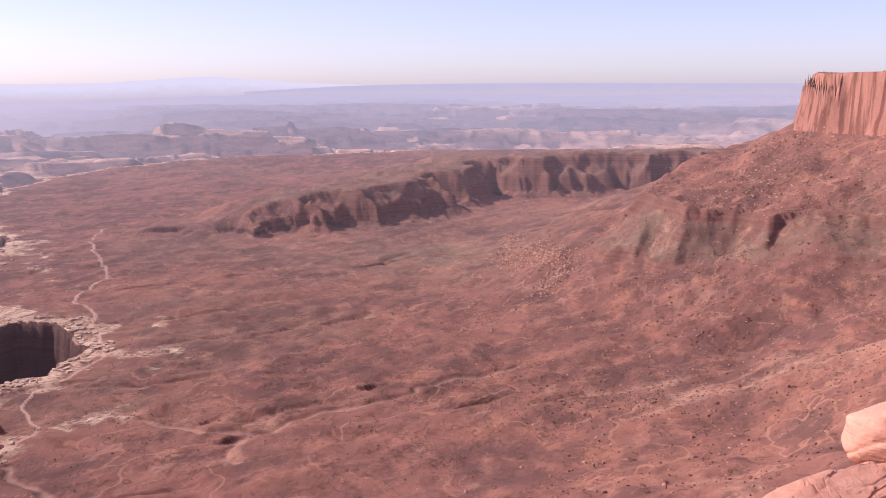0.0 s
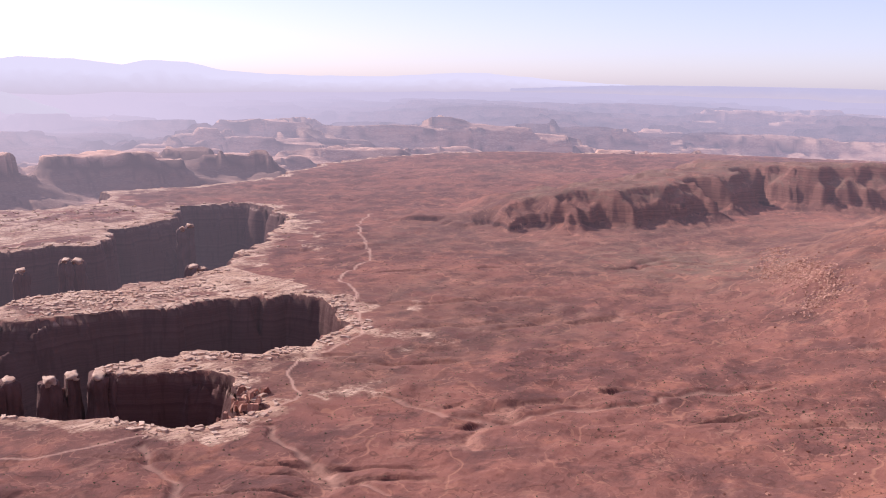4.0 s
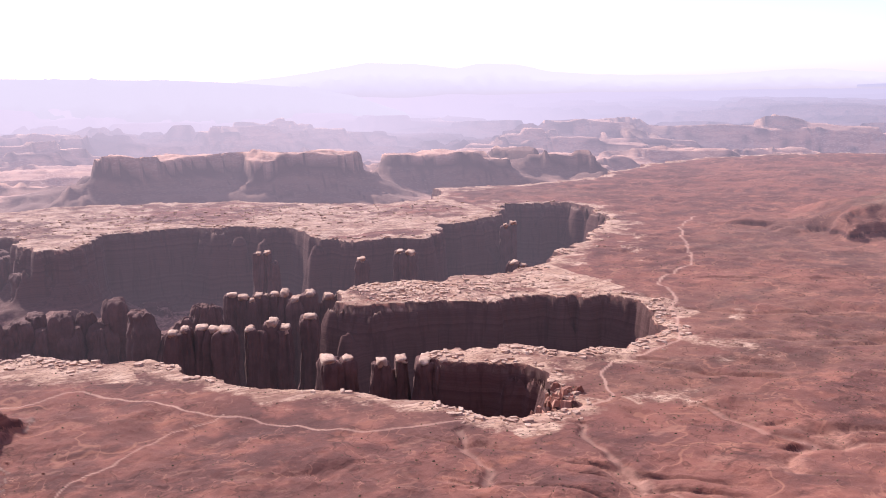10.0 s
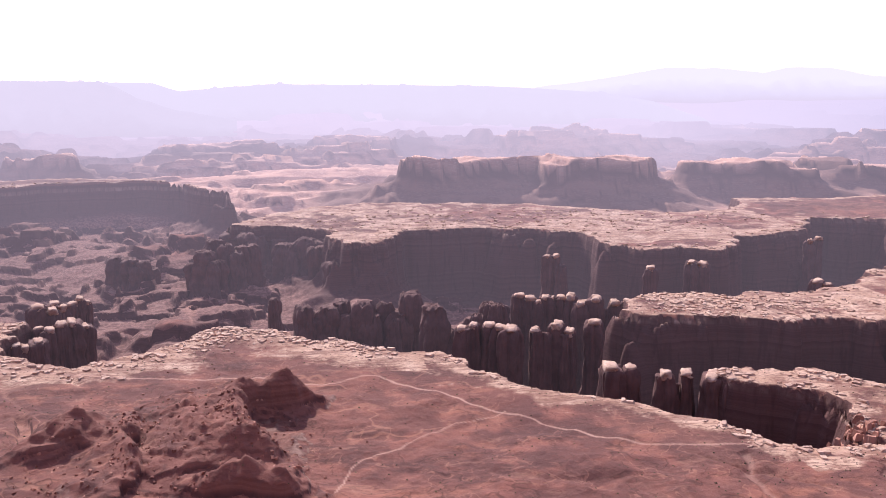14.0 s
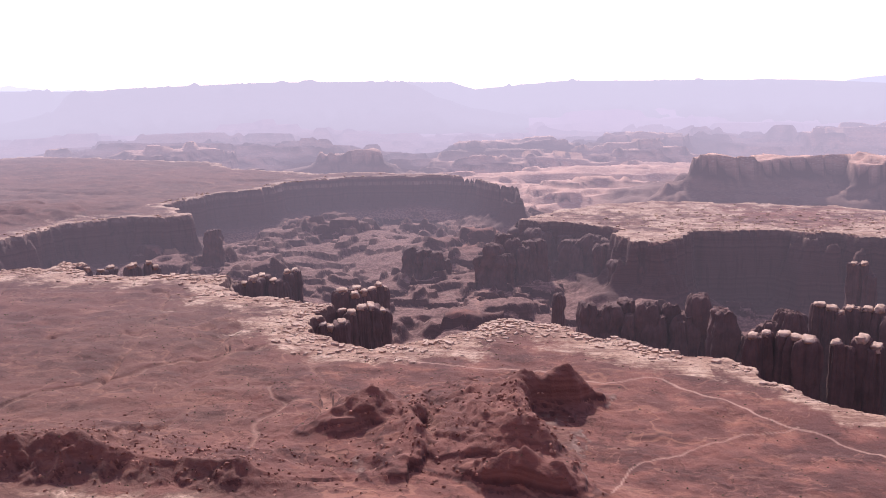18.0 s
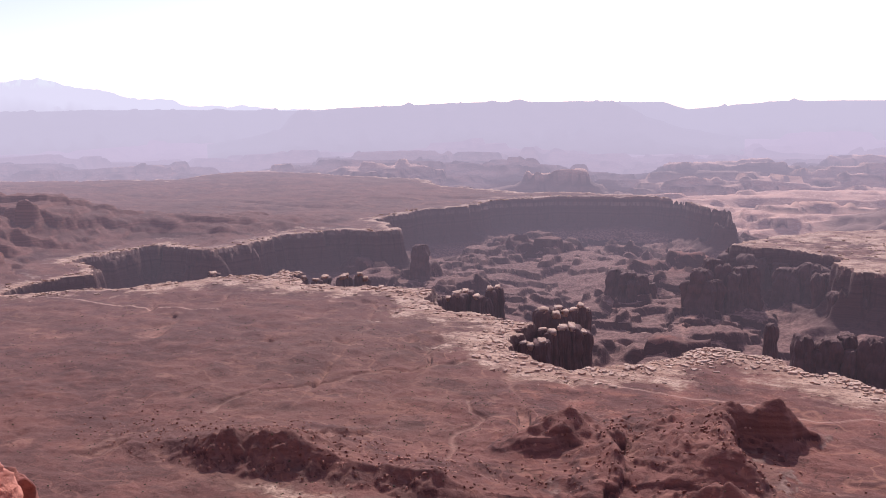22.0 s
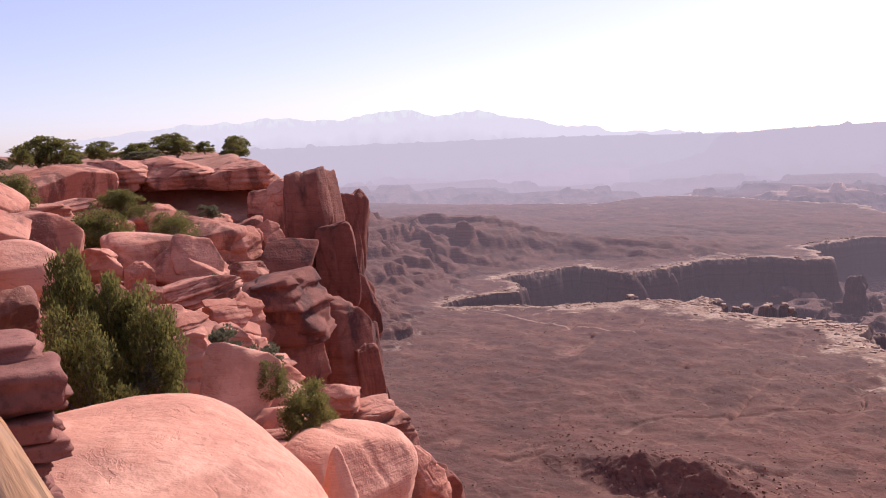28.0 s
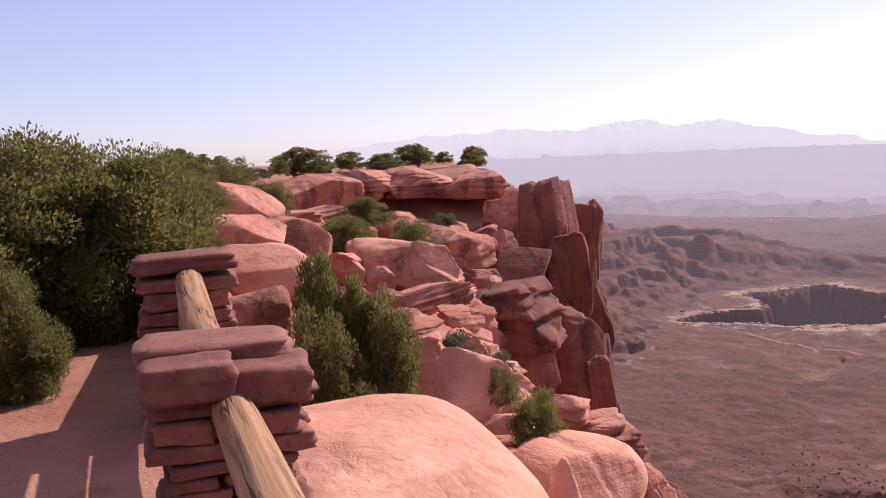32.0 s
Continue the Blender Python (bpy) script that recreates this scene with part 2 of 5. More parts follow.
FINGER_NEAR = [(540, 1085), (510, 1085), (505, 1060), (605, 1000), (615, 960), (600, 915), (595, 860), (565, 835), (515, 835), (475, 855), (455, 880),
               (445, 920), (430, 960), (340, 1015), (275, 1070), (220, 1145), (165, 1210)]
RIM_NEAR = [(110, 1245), (35, 1310), (-45, 1375), (-110, 1405), (-165, 1355), (-240, 1260), (-330, 1235), (-405, 1285), (-430, 1365), (-415, 1470),
            (-525, 1505), (-645, 1545), (-705, 1655), (-785, 1675), (-985, 1660), (-1075, 1790), (-1075, 1675), (-1225, 1685)]
FINGER_LEFT = [(-1230, 1655), (-1260, 1595), (-1295, 1545), (-1395, 1475), (-1450, 1395), (-1515, 1415), (-1550, 1470), (-1535, 1575), (-1495, 1635),
               (-1705, 1775), (-1670, 1915), (-1660, 2045), (-1520, 1995), (-1440, 1995), (-1430, 2220), (-1335, 2380), (-1125, 2455)]
RIM_LEFT = [(-1320, 2730), (-1280, 2920), (-1150, 3080), (-1125, 3310), (-955, 3495), (-575, 3540), (-390, 3370), (-255, 3120), (-590, 3625),
            (-1140, 3655), (-1505, 3820), (-1840, 4205), (-2445, 4380), (-3030, 4510), (-3090, 3920), (-4085, 3645)]
RIM = RIM_FAR + HEADLAND_FAR + FINGER_FAR + FINGER_MID + FINGER_NEAR + RIM_NEAR + FINGER_LEFT + RIM_LEFT
RING = RIM + [(-9000, 3000), (-9000, -9000), (9000, -9000), (9000, 300)]

# the mesa that the overlook stands on: its cliff line, from the far headland to the overlook and past it
MESA = [(3500, -700), (2500, 285), (2150, 255), (1945, 222), (1850, 130), (1800, 60), (1760, -80), (1600, -330), (700, -480), (320, -230), (90, -60), (8, -8),
        (-12, 5), (-30, 6), (-55, 26), (-78, 42), (-105, 40), (-150, 0), (-300, -150), (-700, -250), (-1300, 100), (-2000, 300), (-4000, -500), (-4000, -4000), (3500, -4000)]

BENCH = [(1730, 520), (1600, 410), (1560, 330), (1545, 230), (1560, 74), (1600, -80)]

# crests of ridges and hills: points (x, y, height over the plain), reach in front and behind, and how jagged
RIDGE_RIGHT = [(1790, 1640, 16), (1900, 1575, 62), (2035, 1475, 84), (2300, 1350, 96), (2520, 1435, 100), (2980, 1420, 116), (2960, 1220, 134), (3230, 670, 145), (2700, 420, 150)]
RIDGE_LEFT = [(-1330, 2420, 10), (-1480, 2400, 44), (-1660, 2330, 50), (-1900, 2250, 62), (-2080, 2080, 128), (-2330, 1990, 130), (-2380, 1780, 120), (-2200, 1400, 110), (-2000, 950, 120)]
# low hills: crests whose left hand, walking along, is the ragged scarp; reach of the scarp and of the gentle back
CUESTAS = [([(34, 1068, 0), (10, 1058, 10), (-30, 1026, 50), (-60, 1026, 38), (-78, 1022, 42), (-118, 1036, 22), (-160, 1040, 4)], 48, 70, 141),
           ([(-92, 1012, 34), (-84, 960, 44), (-80, 915, 42), (-50, 880, 34), (-30, 838, 4)], 34, 130, 151),
           ([(4, 786, 5), (-24, 792, 32), (-58, 806, 34), (-94, 806, 28), (-130, 820, 6)], 32, 80, 161),
           ([(-194, 990, 16), (-186, 940, 24), (-176, 890, 22), (-170, 826, 18)], 16, 70, 171),
           ([(-196, 925, 8), (-222, 945, 30), (-243, 953, 38), (-268, 932, 26), (-310, 905, 5)], 52, 70, 181)]
MESA_FOOT = [(-1320, 480, 150), (-1560, 860, 120), (-1840, 1230, 100), (-2150, 1680, 105)]
BLUFF = [(-720, 775, 4), (-640, 790, 12), (-575, 790, 28), (-500, 800, 32), (-440, 795, 14), (-390, 790, 13), (-330, 785, 22), (-280, 780, 8)]


def ridge_height(x, y, crest, front, back, seed, teeth):
    d, along = to_line(x, y, [(a, b) for a, b, _ in crest])
    top = np.interp(along, range(len(crest)), [c[2] for c in crest])
    # the side that faces the overlook is the steep one
    i = np.clip(along.astype(int), 0, len(crest) - 2)
    u = along - i
    cx, cy = np.array([c[0] for c in crest], float), np.array([c[1] for c in crest], float)
    px, py = cx[i] + (cx[i + 1] - cx[i]) * u, cy[i] + (cy[i + 1] - cy[i]) * u
    nearer = (x * x + y * y) < (px * px + py * py)
    # spurs and gullies run down from the crest
    run = np.concatenate([[0], np.cumsum(np.hypot(np.diff(cx), np.diff(cy)))])
    way = run[i] + (run[i + 1] - run[i]) * u
    spur = ridged(way + 0.25 * front * rough(x, y, front * 0.7, 3, seed + 5), d * 0.22, front * (0.9 if front == 180 else 0.34), 2 if front == 180 else 3, seed)
    d = d + teeth * (0.62 - spur) * np.clip(d / front * 2.4, 0.05, 1) * front * 0.9
    d = d + (0.1 * front * rough(x, y, front * 0.3, 4, seed + 6) + 0.08 * front * rough(x, y, front * 0.13, 3, seed + 9)) * np.clip(d / front * 3, 0.2, 1)
    reach = np.where(nearer, front, back) * (0.5 + 0.5 * top / max(c[2] for c in crest))
    v = np.clip(1 - d / reach, 0, 1)
    if front == 180:
        # a tableland: slope, cliff band, slope and a thin cap, nearly level behind
        return top * np.where(nearer, np.interp(v, [0, 0.34, 0.385, 0.8, 0.84, 0.96, 1], [0, 0.2, 0.47, 0.8, 0.92, 0.98, 1]), np.interp(v, [0, 0.35, 0.6, 1], [0, 0.7, 0.94, 1]))
    if front in (640, 420):
        # long terraces with dark cliff bands between them
        return top * np.interp(v, [0, 0.2, 0.22, 0.45, 0.475, 0.7, 0.725, 0.93, 0.95, 1], [0, 0.07, 0.22, 0.31, 0.5, 0.57, 0.78, 0.84, 0.98, 1])
    return top * v * (0.55 + 0.45 * v)


def cuesta(x, y, crest, steep, gentle, seed):
    wx, wy = x + 7 * rough(x, y, 40, 4, seed), y + 7 * rough(x, y, 40, 4, seed + 1)
    d, along = to_line(wx, wy, [(a, b) for a, b, _ in crest])
    top = np.interp(along, range(len(crest)), [c[2] for c in crest])
    i = np.clip(along.astype(int), 0, len(crest) - 2)
    cx, cy = np.array([c[0] for c in crest], float), np.array([c[1] for c in crest], float)
    left = (cx[i + 1] - cx[i]) * (wy - cy[i]) - (cy[i + 1] - cy[i]) * (wx - cx[i]) > 0
    reach = np.where(left, steep, gentle) * (0.55 + 0.45 * top / max(c[2] for c in crest))
    rib = ridged(x, y, 30, 3, seed + 3) - 0.5
    v = np.clip(1 - d / reach * (1 - 0.5 * rib), 0, 1)
    return top * (1 + 0.12 * rough(x, y, 18, 3, seed + 5)) * np.where(left, np.interp(v, [0, 0.45, 0.6, 1], [0, 0.3, 0.72, 1]), v * (0.6 + 0.4 * v))


def land_height(x, y):
    """Height of the land and the masks of its surface at true places x, y."""
    far = np.sqrt(x * x + y * y)
    wx = x + 20 * rough(x, y, 110, 3, 3) + 17 * rough(x, y, 46, 3, 5)
    wy = y + 20 * rough(x, y, 110, 3, 13) + 17 * rough(x, y, 46, 3, 15)
    d, _ = to_line(wx, wy, RIM)
    high = inside(wx, wy, RING)
    # the plain: swells, washes and low ledges
    plain = PLAIN + 5 * rough(x, y, 420, 4, 21) + (7.0 * (ridged(x, y, 120, 4, 25) - 0.6) + 2.2 * rough(x, y, 30, 4, 27)) * smooth(d, 20, 160) - 6 * smooth(ridged(x, y, 330, 2, 29), 0.86, 0.99)
    # a net of gullies that drain towards the canyons
    sway = 55 * rough(x, y, 320, 3, 101)
    right = smooth(x, 100, 500)
    s1, n1 = -0.85 * x + 0.52 * y, 0.52 * x + 0.85 * y + sway
    s2, n2 = -0.25 * x + 0.97 * y, 0.97 * x + 0.25 * y + sway
    net = right * ridged(s1 / 3.6, n1, 125, 3, 103) + (1 - right) * ridged(s2 / 2.6, n2, 150, 3, 105)
    wash = smooth(net, 0.83, 0.95) * smooth(far, 700, 760) * smooth(d, 15, 60) * (1 - smooth(far, 1900, 2600))
    plain = plain - 7.5 * wash * smooth(net, 0.8, 0.95)
    # below the rim: sheer cap and wall, talus, basin floor with low benches
    floor = BASIN - 10 - 150 * smooth(far, 3360, 3700) + 34 * rough(x, y, 420, 6, 33, 0.58) + 26 * smooth(rough(x, y, 300, 4, 37), 0.1, 0.22) + 16 * smooth(rough(x, y, 190, 3, 39), 0.2, 0.24) + 15 * smooth(rough(x, y, 120, 4, 125), 0.1, 0.16) - 14 * smooth(rough(x, y, 150, 4, 127), 0.15, 0.22)
    deep = smooth(np.degrees(np.arctan2(x, y)), 3, 9) * (1 - smooth(far, 3200, 3600))
    floor = floor - 85 * deep
    d2 = np.maximum(d + (16 * rough(x, y, 60, 3, 121) + 26 * rough(x, y, 170, 2, 123)) * smooth(d, 4, 26), d * 0.3)
    drop = np.interp(d2, [0, 4, 10, 20, 34, 60, 150, 300], [0, 8, 62, 92, 100, 112, 145, 420]) + deep * np.interp(d2, [8, 22, 60, 150, 300], [0, 58, 70, 70, 0])
    low = np.where(PLAIN - drop > floor, PLAIN - drop, floor)
    z = np.where(high, plain, low)
    # mask of the walls below the rim, for the shade-darkened face colour
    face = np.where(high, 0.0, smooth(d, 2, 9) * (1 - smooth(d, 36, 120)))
    # ridges and hills
    for crest, front, back, seed, teeth, size, cliffy in ((RIDGE_RIGHT, 180, 420, 41, 1.25, 60.0, 0.05), (RIDGE_LEFT, 640, 520, 43, 0.32, 17.0, 0.8), (MESA_FOOT, 420, 300, 131, 0.3, 15.0, 0.8), (BLUFF, 44, 120, 49, 0.3, 60.0, 0.0)):
        h = ridge_height(x, y, crest, front, back, seed, teeth)
        h = h * (1 + (0.14 if front < 100 else 0.03) * rough(x, y, front * 0.4, 4, seed + 1))
        if front < 60:
            h = h * (0.82 + 0.5 * (ridged(x, y, 34, 3, seed + 8) - 0.35))
        steps = h / size + 0.6 * rough(x, y, 130, 4, seed + 2)
        u = steps - np.floor(steps)
        cut = smooth(u, 0.7, 0.98)
        h2 = np.where(h > 1.5, h + size * cliffy * (cut - u), h) + 0.06 * np.minimum(h, 30) * rough(x, y, 22, 3, seed + 3)
        h2 = h2 * smooth(d, 30, 260) if front in (640, 420) else h2
        z = z + np.where(high, np.maximum(h2, 0), 0)
        face = np.maximum(face, np.where(high & (h > 2), 0.15 + cliffy * smooth(u, 0.66, 0.8), 0))
        if front == 180:
            grey = np.where(high, smooth(h, 58, 66), 0)
    # the low eroded hills: beds that dip gently away from ragged scarps
    swell = 9 * np.exp(-(((x + 130) / 120) ** 2 + ((y - 920) / 110) ** 2))
    h = swell
    for crest, steep, gentle, seed in CUESTAS:
        h = np.maximum(h, swell * 0.6 + cuesta(x, y, crest, steep, gentle, seed))
    bed = h / 7.5 + 1.3 * rough(x, y, 70, 4, 143)
    u = bed - np.floor(bed)
    h = np.where(h > 3, h + 7.5 * 0.38 * (smooth(u, 0.55, 0.95) - u), h) + 0.12 * np.minimum(h, 25) * rough(x, y, 22, 4, 147)
    z = z + np.where(high, np.maximum(h, 0), 0)
    face = np.maximum(face, np.where(high & (h > 3), 0.2 + 0.6 * smooth(u, 0.6, 0.8) * (1 - smooth(u, 0.9, 1.0)), 0))
    # the mesa: cliff, talus with ledges
    s, _ = to_line(x + 26 * rough(x, y, 150, 3, 51) * smooth(far, 150, 500), y + 26 * rough(x, y, 150, 3, 53) * smooth(far, 150, 500), MESA, True)
    on = inside(x, y, MESA)
    gully = (34 * (ridged(x, y, 230, 3, 55) - 0.6) + 14 * rough(x, y, 70, 4, 56)) * smooth(s, 20, 160)
    talus = np.interp(s + gully, [0, 3, 14, 60, 300, 620, 800], [18, -30, -92, -112, -236, -352, -372])
    # the bench in front of it: two broken cliff bands with grey slopes between them
    b, _ = to_line(x + 12 * rough(x, y, 60, 3, 111), y + 12 * rough(x, y, 60, 3, 113), BENCH)
    b = np.where(x < np.interp(y, [p[1] for p in BENCH[::-1]], [p[0] for p in BENCH[::-1]]), b, -b) + 75 * (0.62 - ridged(x, y, 150, 3, 115)) * smooth(far, 1200, 1400)
    bench = np.interp(b, [-240, 0, 7, 92, 100, 118, 250, 420], [-160, -203, -221, -284, -303, -316, -345, -376])
    bench = bench + 4 * rough(x, y, 26, 3, 117) - 7 * (ridged(x, y, 46, 2, 119) - 0.5) * smooth(b, 8, 40)
    ends = smooth(y, -120, 0) * (1 - smooth(y, 470, 640))
    talus = np.maximum(talus, bench * ends - 400 * (1 - ends))
    talus = talus - 9 * (ridged(x, y, 85, 3, 54) - 0.45) * smooth(s, 60, 160) * (1 - smooth(s, 480, 700))
    talus = talus - 60 * (1 - smooth(far, 60, 300)) + 3.0 * rough(x, y, 40, 3, 57) * smooth(s, 12, 40)
    ledge = ends * (smooth(b, -3, 1) * (1 - smooth(b, 9, 16)) + 0.8 * smooth(b, 88, 93) * (1 - smooth(b, 104, 116)))
    grey = np.maximum(grey, ends * smooth(b, 8, 16) * (1 - smooth(b, 82, 96)) * np.where(on, 0, 1))
    reach = smooth(s, 620, 800)
    z = np.where(on, 3 + 15 * smooth(x, 700, 1400) + 2 * rough(x, y, 80, 2, 59) * smooth(far, 200, 400) - 30 * (1 - smooth(far, 60, 300)), np.maximum(z, talus * (1 - reach) + z * reach))
    red = np.where(on, 0, 1 - smooth(s, 0, 16))
    face = np.maximum(face, red)
    # masks
    rim = np.where(high, np.exp(-d / 42) * 1.2, 0) * smooth(far, 700, 820)
    patch = smooth(rough(x, y, 260, 4, 63), -0.35, 0.25)
    rim = np.maximum(rim, np.where(high & (x > -250) & (x < 1250) & (y > 2050), 1.0 * np.exp(-d / 600) * (0.6 + 0.4 * patch), 0))
    rim = np.maximum(rim, np.where(high & (x > 480) & (x < 1000) & (y > 1290) & (y < 1560), 0.98 * (0.65 + 0.35 * patch), 0))
    rim = np.maximum(rim, np.where(high & (x > -1300) & (x < 150) & (y > 1150) & (y < 1800), 1.5 * np.exp(-d / 85), 0))
    rim = np.maximum(rim, np.where(high & (x > 900) & (x < 2300) & (y > 1100), 0.7 * np.exp(-d / 110) * patch, 0))
    spots = smooth(rough(x, y, 75, 3, 65), 0.2, 0.45)
    rim = np.maximum(rim, np.where(high & (x > 480) & (x < 1500) & (y > 780), 0.85 * np.exp(-d / 190) * spots, 0))
    rim = np.maximum(rim, np.where(high & (x < -900) & (y > 2300), 0.7 * np.exp(-d / 160) * patch, 0))
    rim = rim * (1 - smooth(z, PLAIN + 10, PLAIN + 16))
    green = 0.3 * smooth(rough(x, y, 500, 3, 61), 0.1, 0.6) * high
    face = np.maximum(face, np.where(on, 0, 0.85 * ledge))
    green = np.maximum(green, 0.85 * grey)
    wet = np.exp(-(((x + 420) / 150) ** 2 + ((y - 735) / 42) ** 2) * 1.2)
    rim = np.maximum(rim, 0.62 * wet)
    green = np.maximum(green, wet)
    green = np.maximum(green, np.exp(-((x - 1750) ** 2 + (y - 950) ** 2) / 260**2))
    return z, face, rim, np.clip(green, 0, 1), wash * (s > 250)


ROAD = [(1695, 1895), (1575, 1815), (1435, 1645), (1330, 1495), (1245, 1405), (1125, 1350), (1070, 1295), (1035, 1210), (980, 1150), (920, 1055), (865, 995),
        (785, 965), (730, 960), (685, 930), (645, 850), (625, 830), (575, 830), (525, 825), (435, 860), (355, 870), (300, 900), (215, 985), (155, 1045),
        (85, 1125), (30, 1115), (-165, 1155), (-300, 1190), (-420, 1220)]
ROAD_SIDE = [(215, 990), (130, 935), (50, 875), (20, 800)]
ROAD_LEFT = [(-1000, 1395), (-1140, 1375), (-1385, 1400), (-1500, 1385)]
WASHES = [[(560, 800), (540, 760), (535, 690), (525, 630), (535, 580)], [(700, 795), (715, 715), (755, 640), (845, 615), (915, 550), (1020, 525), (1105, 470)],
          [(425, 840), (420, 805), (415, 765), (420, 730), (380, 695)], [(-685, 915), (-690, 975), (-620, 1050), (-570, 1110), (-455, 1200)], [(-350, 865), (-370, 990), (-400, 1055)]]

NEAR_KEPT, SQUEEZE = 2600.0, 2250.0


def drawn_in(x, y, z):
    """Pulls what lies kilometres off towards the eye along its line of sight, so that the far country ends within five kilometres."""
    d = np.sqrt(x * x + y * y)
    g = np.where(d < NEAR_KEPT, d, NEAR_KEPT + SQUEEZE * (1 - np.exp(-(d - NEAR_KEPT) / SQUEEZE)))
    k = g / np.maximum(d, 1e-6)
    return x * k, y * k, EYE + (z - EYE) * k


def sheet(name, turn, far, height, material, masks, close):
    """A ground sheet over a fan of directions (degrees) and distances."""
    a = np.radians(turn)
    x, y = np.outer(far, np.sin(a)).ravel(), np.outer(far, np.cos(a)).ravel()
    z, *values = height(x, y)
    x, y, z = drawn_in(x, y, z)
    rows, cols = len(far), len(turn)
    j = np.arange(cols if close else cols - 1)
    k = (j + 1) % cols
    i = np.arange(rows - 1)[:, None] * cols
    quads = np.stack([i + j, i + k, i + cols + k, i + cols + j], -1).reshape(-1, 4)
    me = bpy.data.meshes.new(name)
    me.vertices.add(len(x))
    me.vertices.foreach_set("co", np.stack([x, y, z], -1).astype(np.float32).ravel())
    me.loops.add(quads.size)
    me.loops.foreach_set("vertex_index", quads[:, ::-1].astype(np.int32).ravel())
    me.polygons.add(len(quads))
    me.polygons.foreach_set("loop_start", np.arange(0, quads.size, 4, dtype=np.int32))
    me.update(calc_edges=True)
    for key, v in zip(masks, values):
        me.attributes.new(key, "FLOAT", "POINT").data.foreach_set("value", np.asarray(v, np.float32))
    me.materials.append(material)
    return new(name, me)


def haze_share(x, y):
    """Share of painted haze glow at x, y: thickest towards the sun."""
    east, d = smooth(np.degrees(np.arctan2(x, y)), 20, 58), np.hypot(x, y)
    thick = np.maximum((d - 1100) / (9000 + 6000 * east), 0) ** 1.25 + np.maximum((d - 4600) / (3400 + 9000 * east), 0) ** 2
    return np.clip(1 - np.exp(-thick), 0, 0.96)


def ground_height(x, y):
    z, face, rim, green, wash = land_height(x, y)
    track = np.zeros(x.shape)
    wx, wy = x + 9 * rough(x, y, 70, 3, 71), y + 9 * rough(x, y, 70, 3, 73)
    for line, width in ((ROAD, 1.9), (ROAD_SIDE, 1.3), (ROAD_LEFT, 1.7)):
        d, _ = to_line(wx, wy, line)
        track = np.maximum(track, (0.72 + 0.28 * smooth(rough(x, y, 60, 3, 79), -0.4, 0.3)) * (1 - smooth(d, width * 0.4, width * (1.3 + smooth(np.hypot(x, y), 1000, 1500)))))
    for line in WASHES:
        d, _ = to_line(wx + 8 * rough(x, y, 45, 2, 75), wy + 8 * rough(x, y, 45, 2, 77), line)
        z = z - 3.5 * (1 - smooth(d, 0, 9))
        track = np.maximum(track, 0.35 * (1 - smooth(d, 1.5, 5)))
    return z, face, rim, green, wash, track, haze_share(x, y)


turns = np.concatenate([np.arange(-180, -58, 4.0), np.arange(-58, 89.5, 0.12), np.arange(92, 180, 4.0)])
fars = np.concatenate([[14, 30, 60, 100, 150, 210, 280, 360, 440, 520, 590, 650, 700], 371.6 / np.tan(np.radians(np.concatenate([np.arange(27.0, 12.0, -0.05), np.arange(12.0, 5.6, -0.026), np.arange(5.6, 3.2, -0.04)])))])
# from 1.1 km out the ground carries painted haze glow
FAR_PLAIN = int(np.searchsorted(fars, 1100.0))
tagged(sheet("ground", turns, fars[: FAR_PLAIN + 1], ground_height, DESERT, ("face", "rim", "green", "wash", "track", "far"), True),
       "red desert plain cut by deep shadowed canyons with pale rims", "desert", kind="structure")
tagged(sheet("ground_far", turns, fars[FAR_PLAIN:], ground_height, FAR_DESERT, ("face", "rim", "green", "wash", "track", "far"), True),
       "far red plain and canyons with haze painted in as glow", "desert", kind="structure")


# mesas beyond the rim: line of the top, half width, height of the top
FAR_MESAS = [([(408, 3879), (877, 3800), (1336, 3611)], 95, -318), ([(1775, 3806), (2004, 3691)], 110, -358), ([(2371, 4058), (2504, 3977)], 90, -352), ([(2490, 3748), (2632, 3650)], 60, -370),
             ([(-700, 6100), (-330, 6050)], 170, -402), ([(130, 6500), (420, 6400)], 130, -390), ([(-1500, 5200), (-1250, 5150)], 80, -400)]


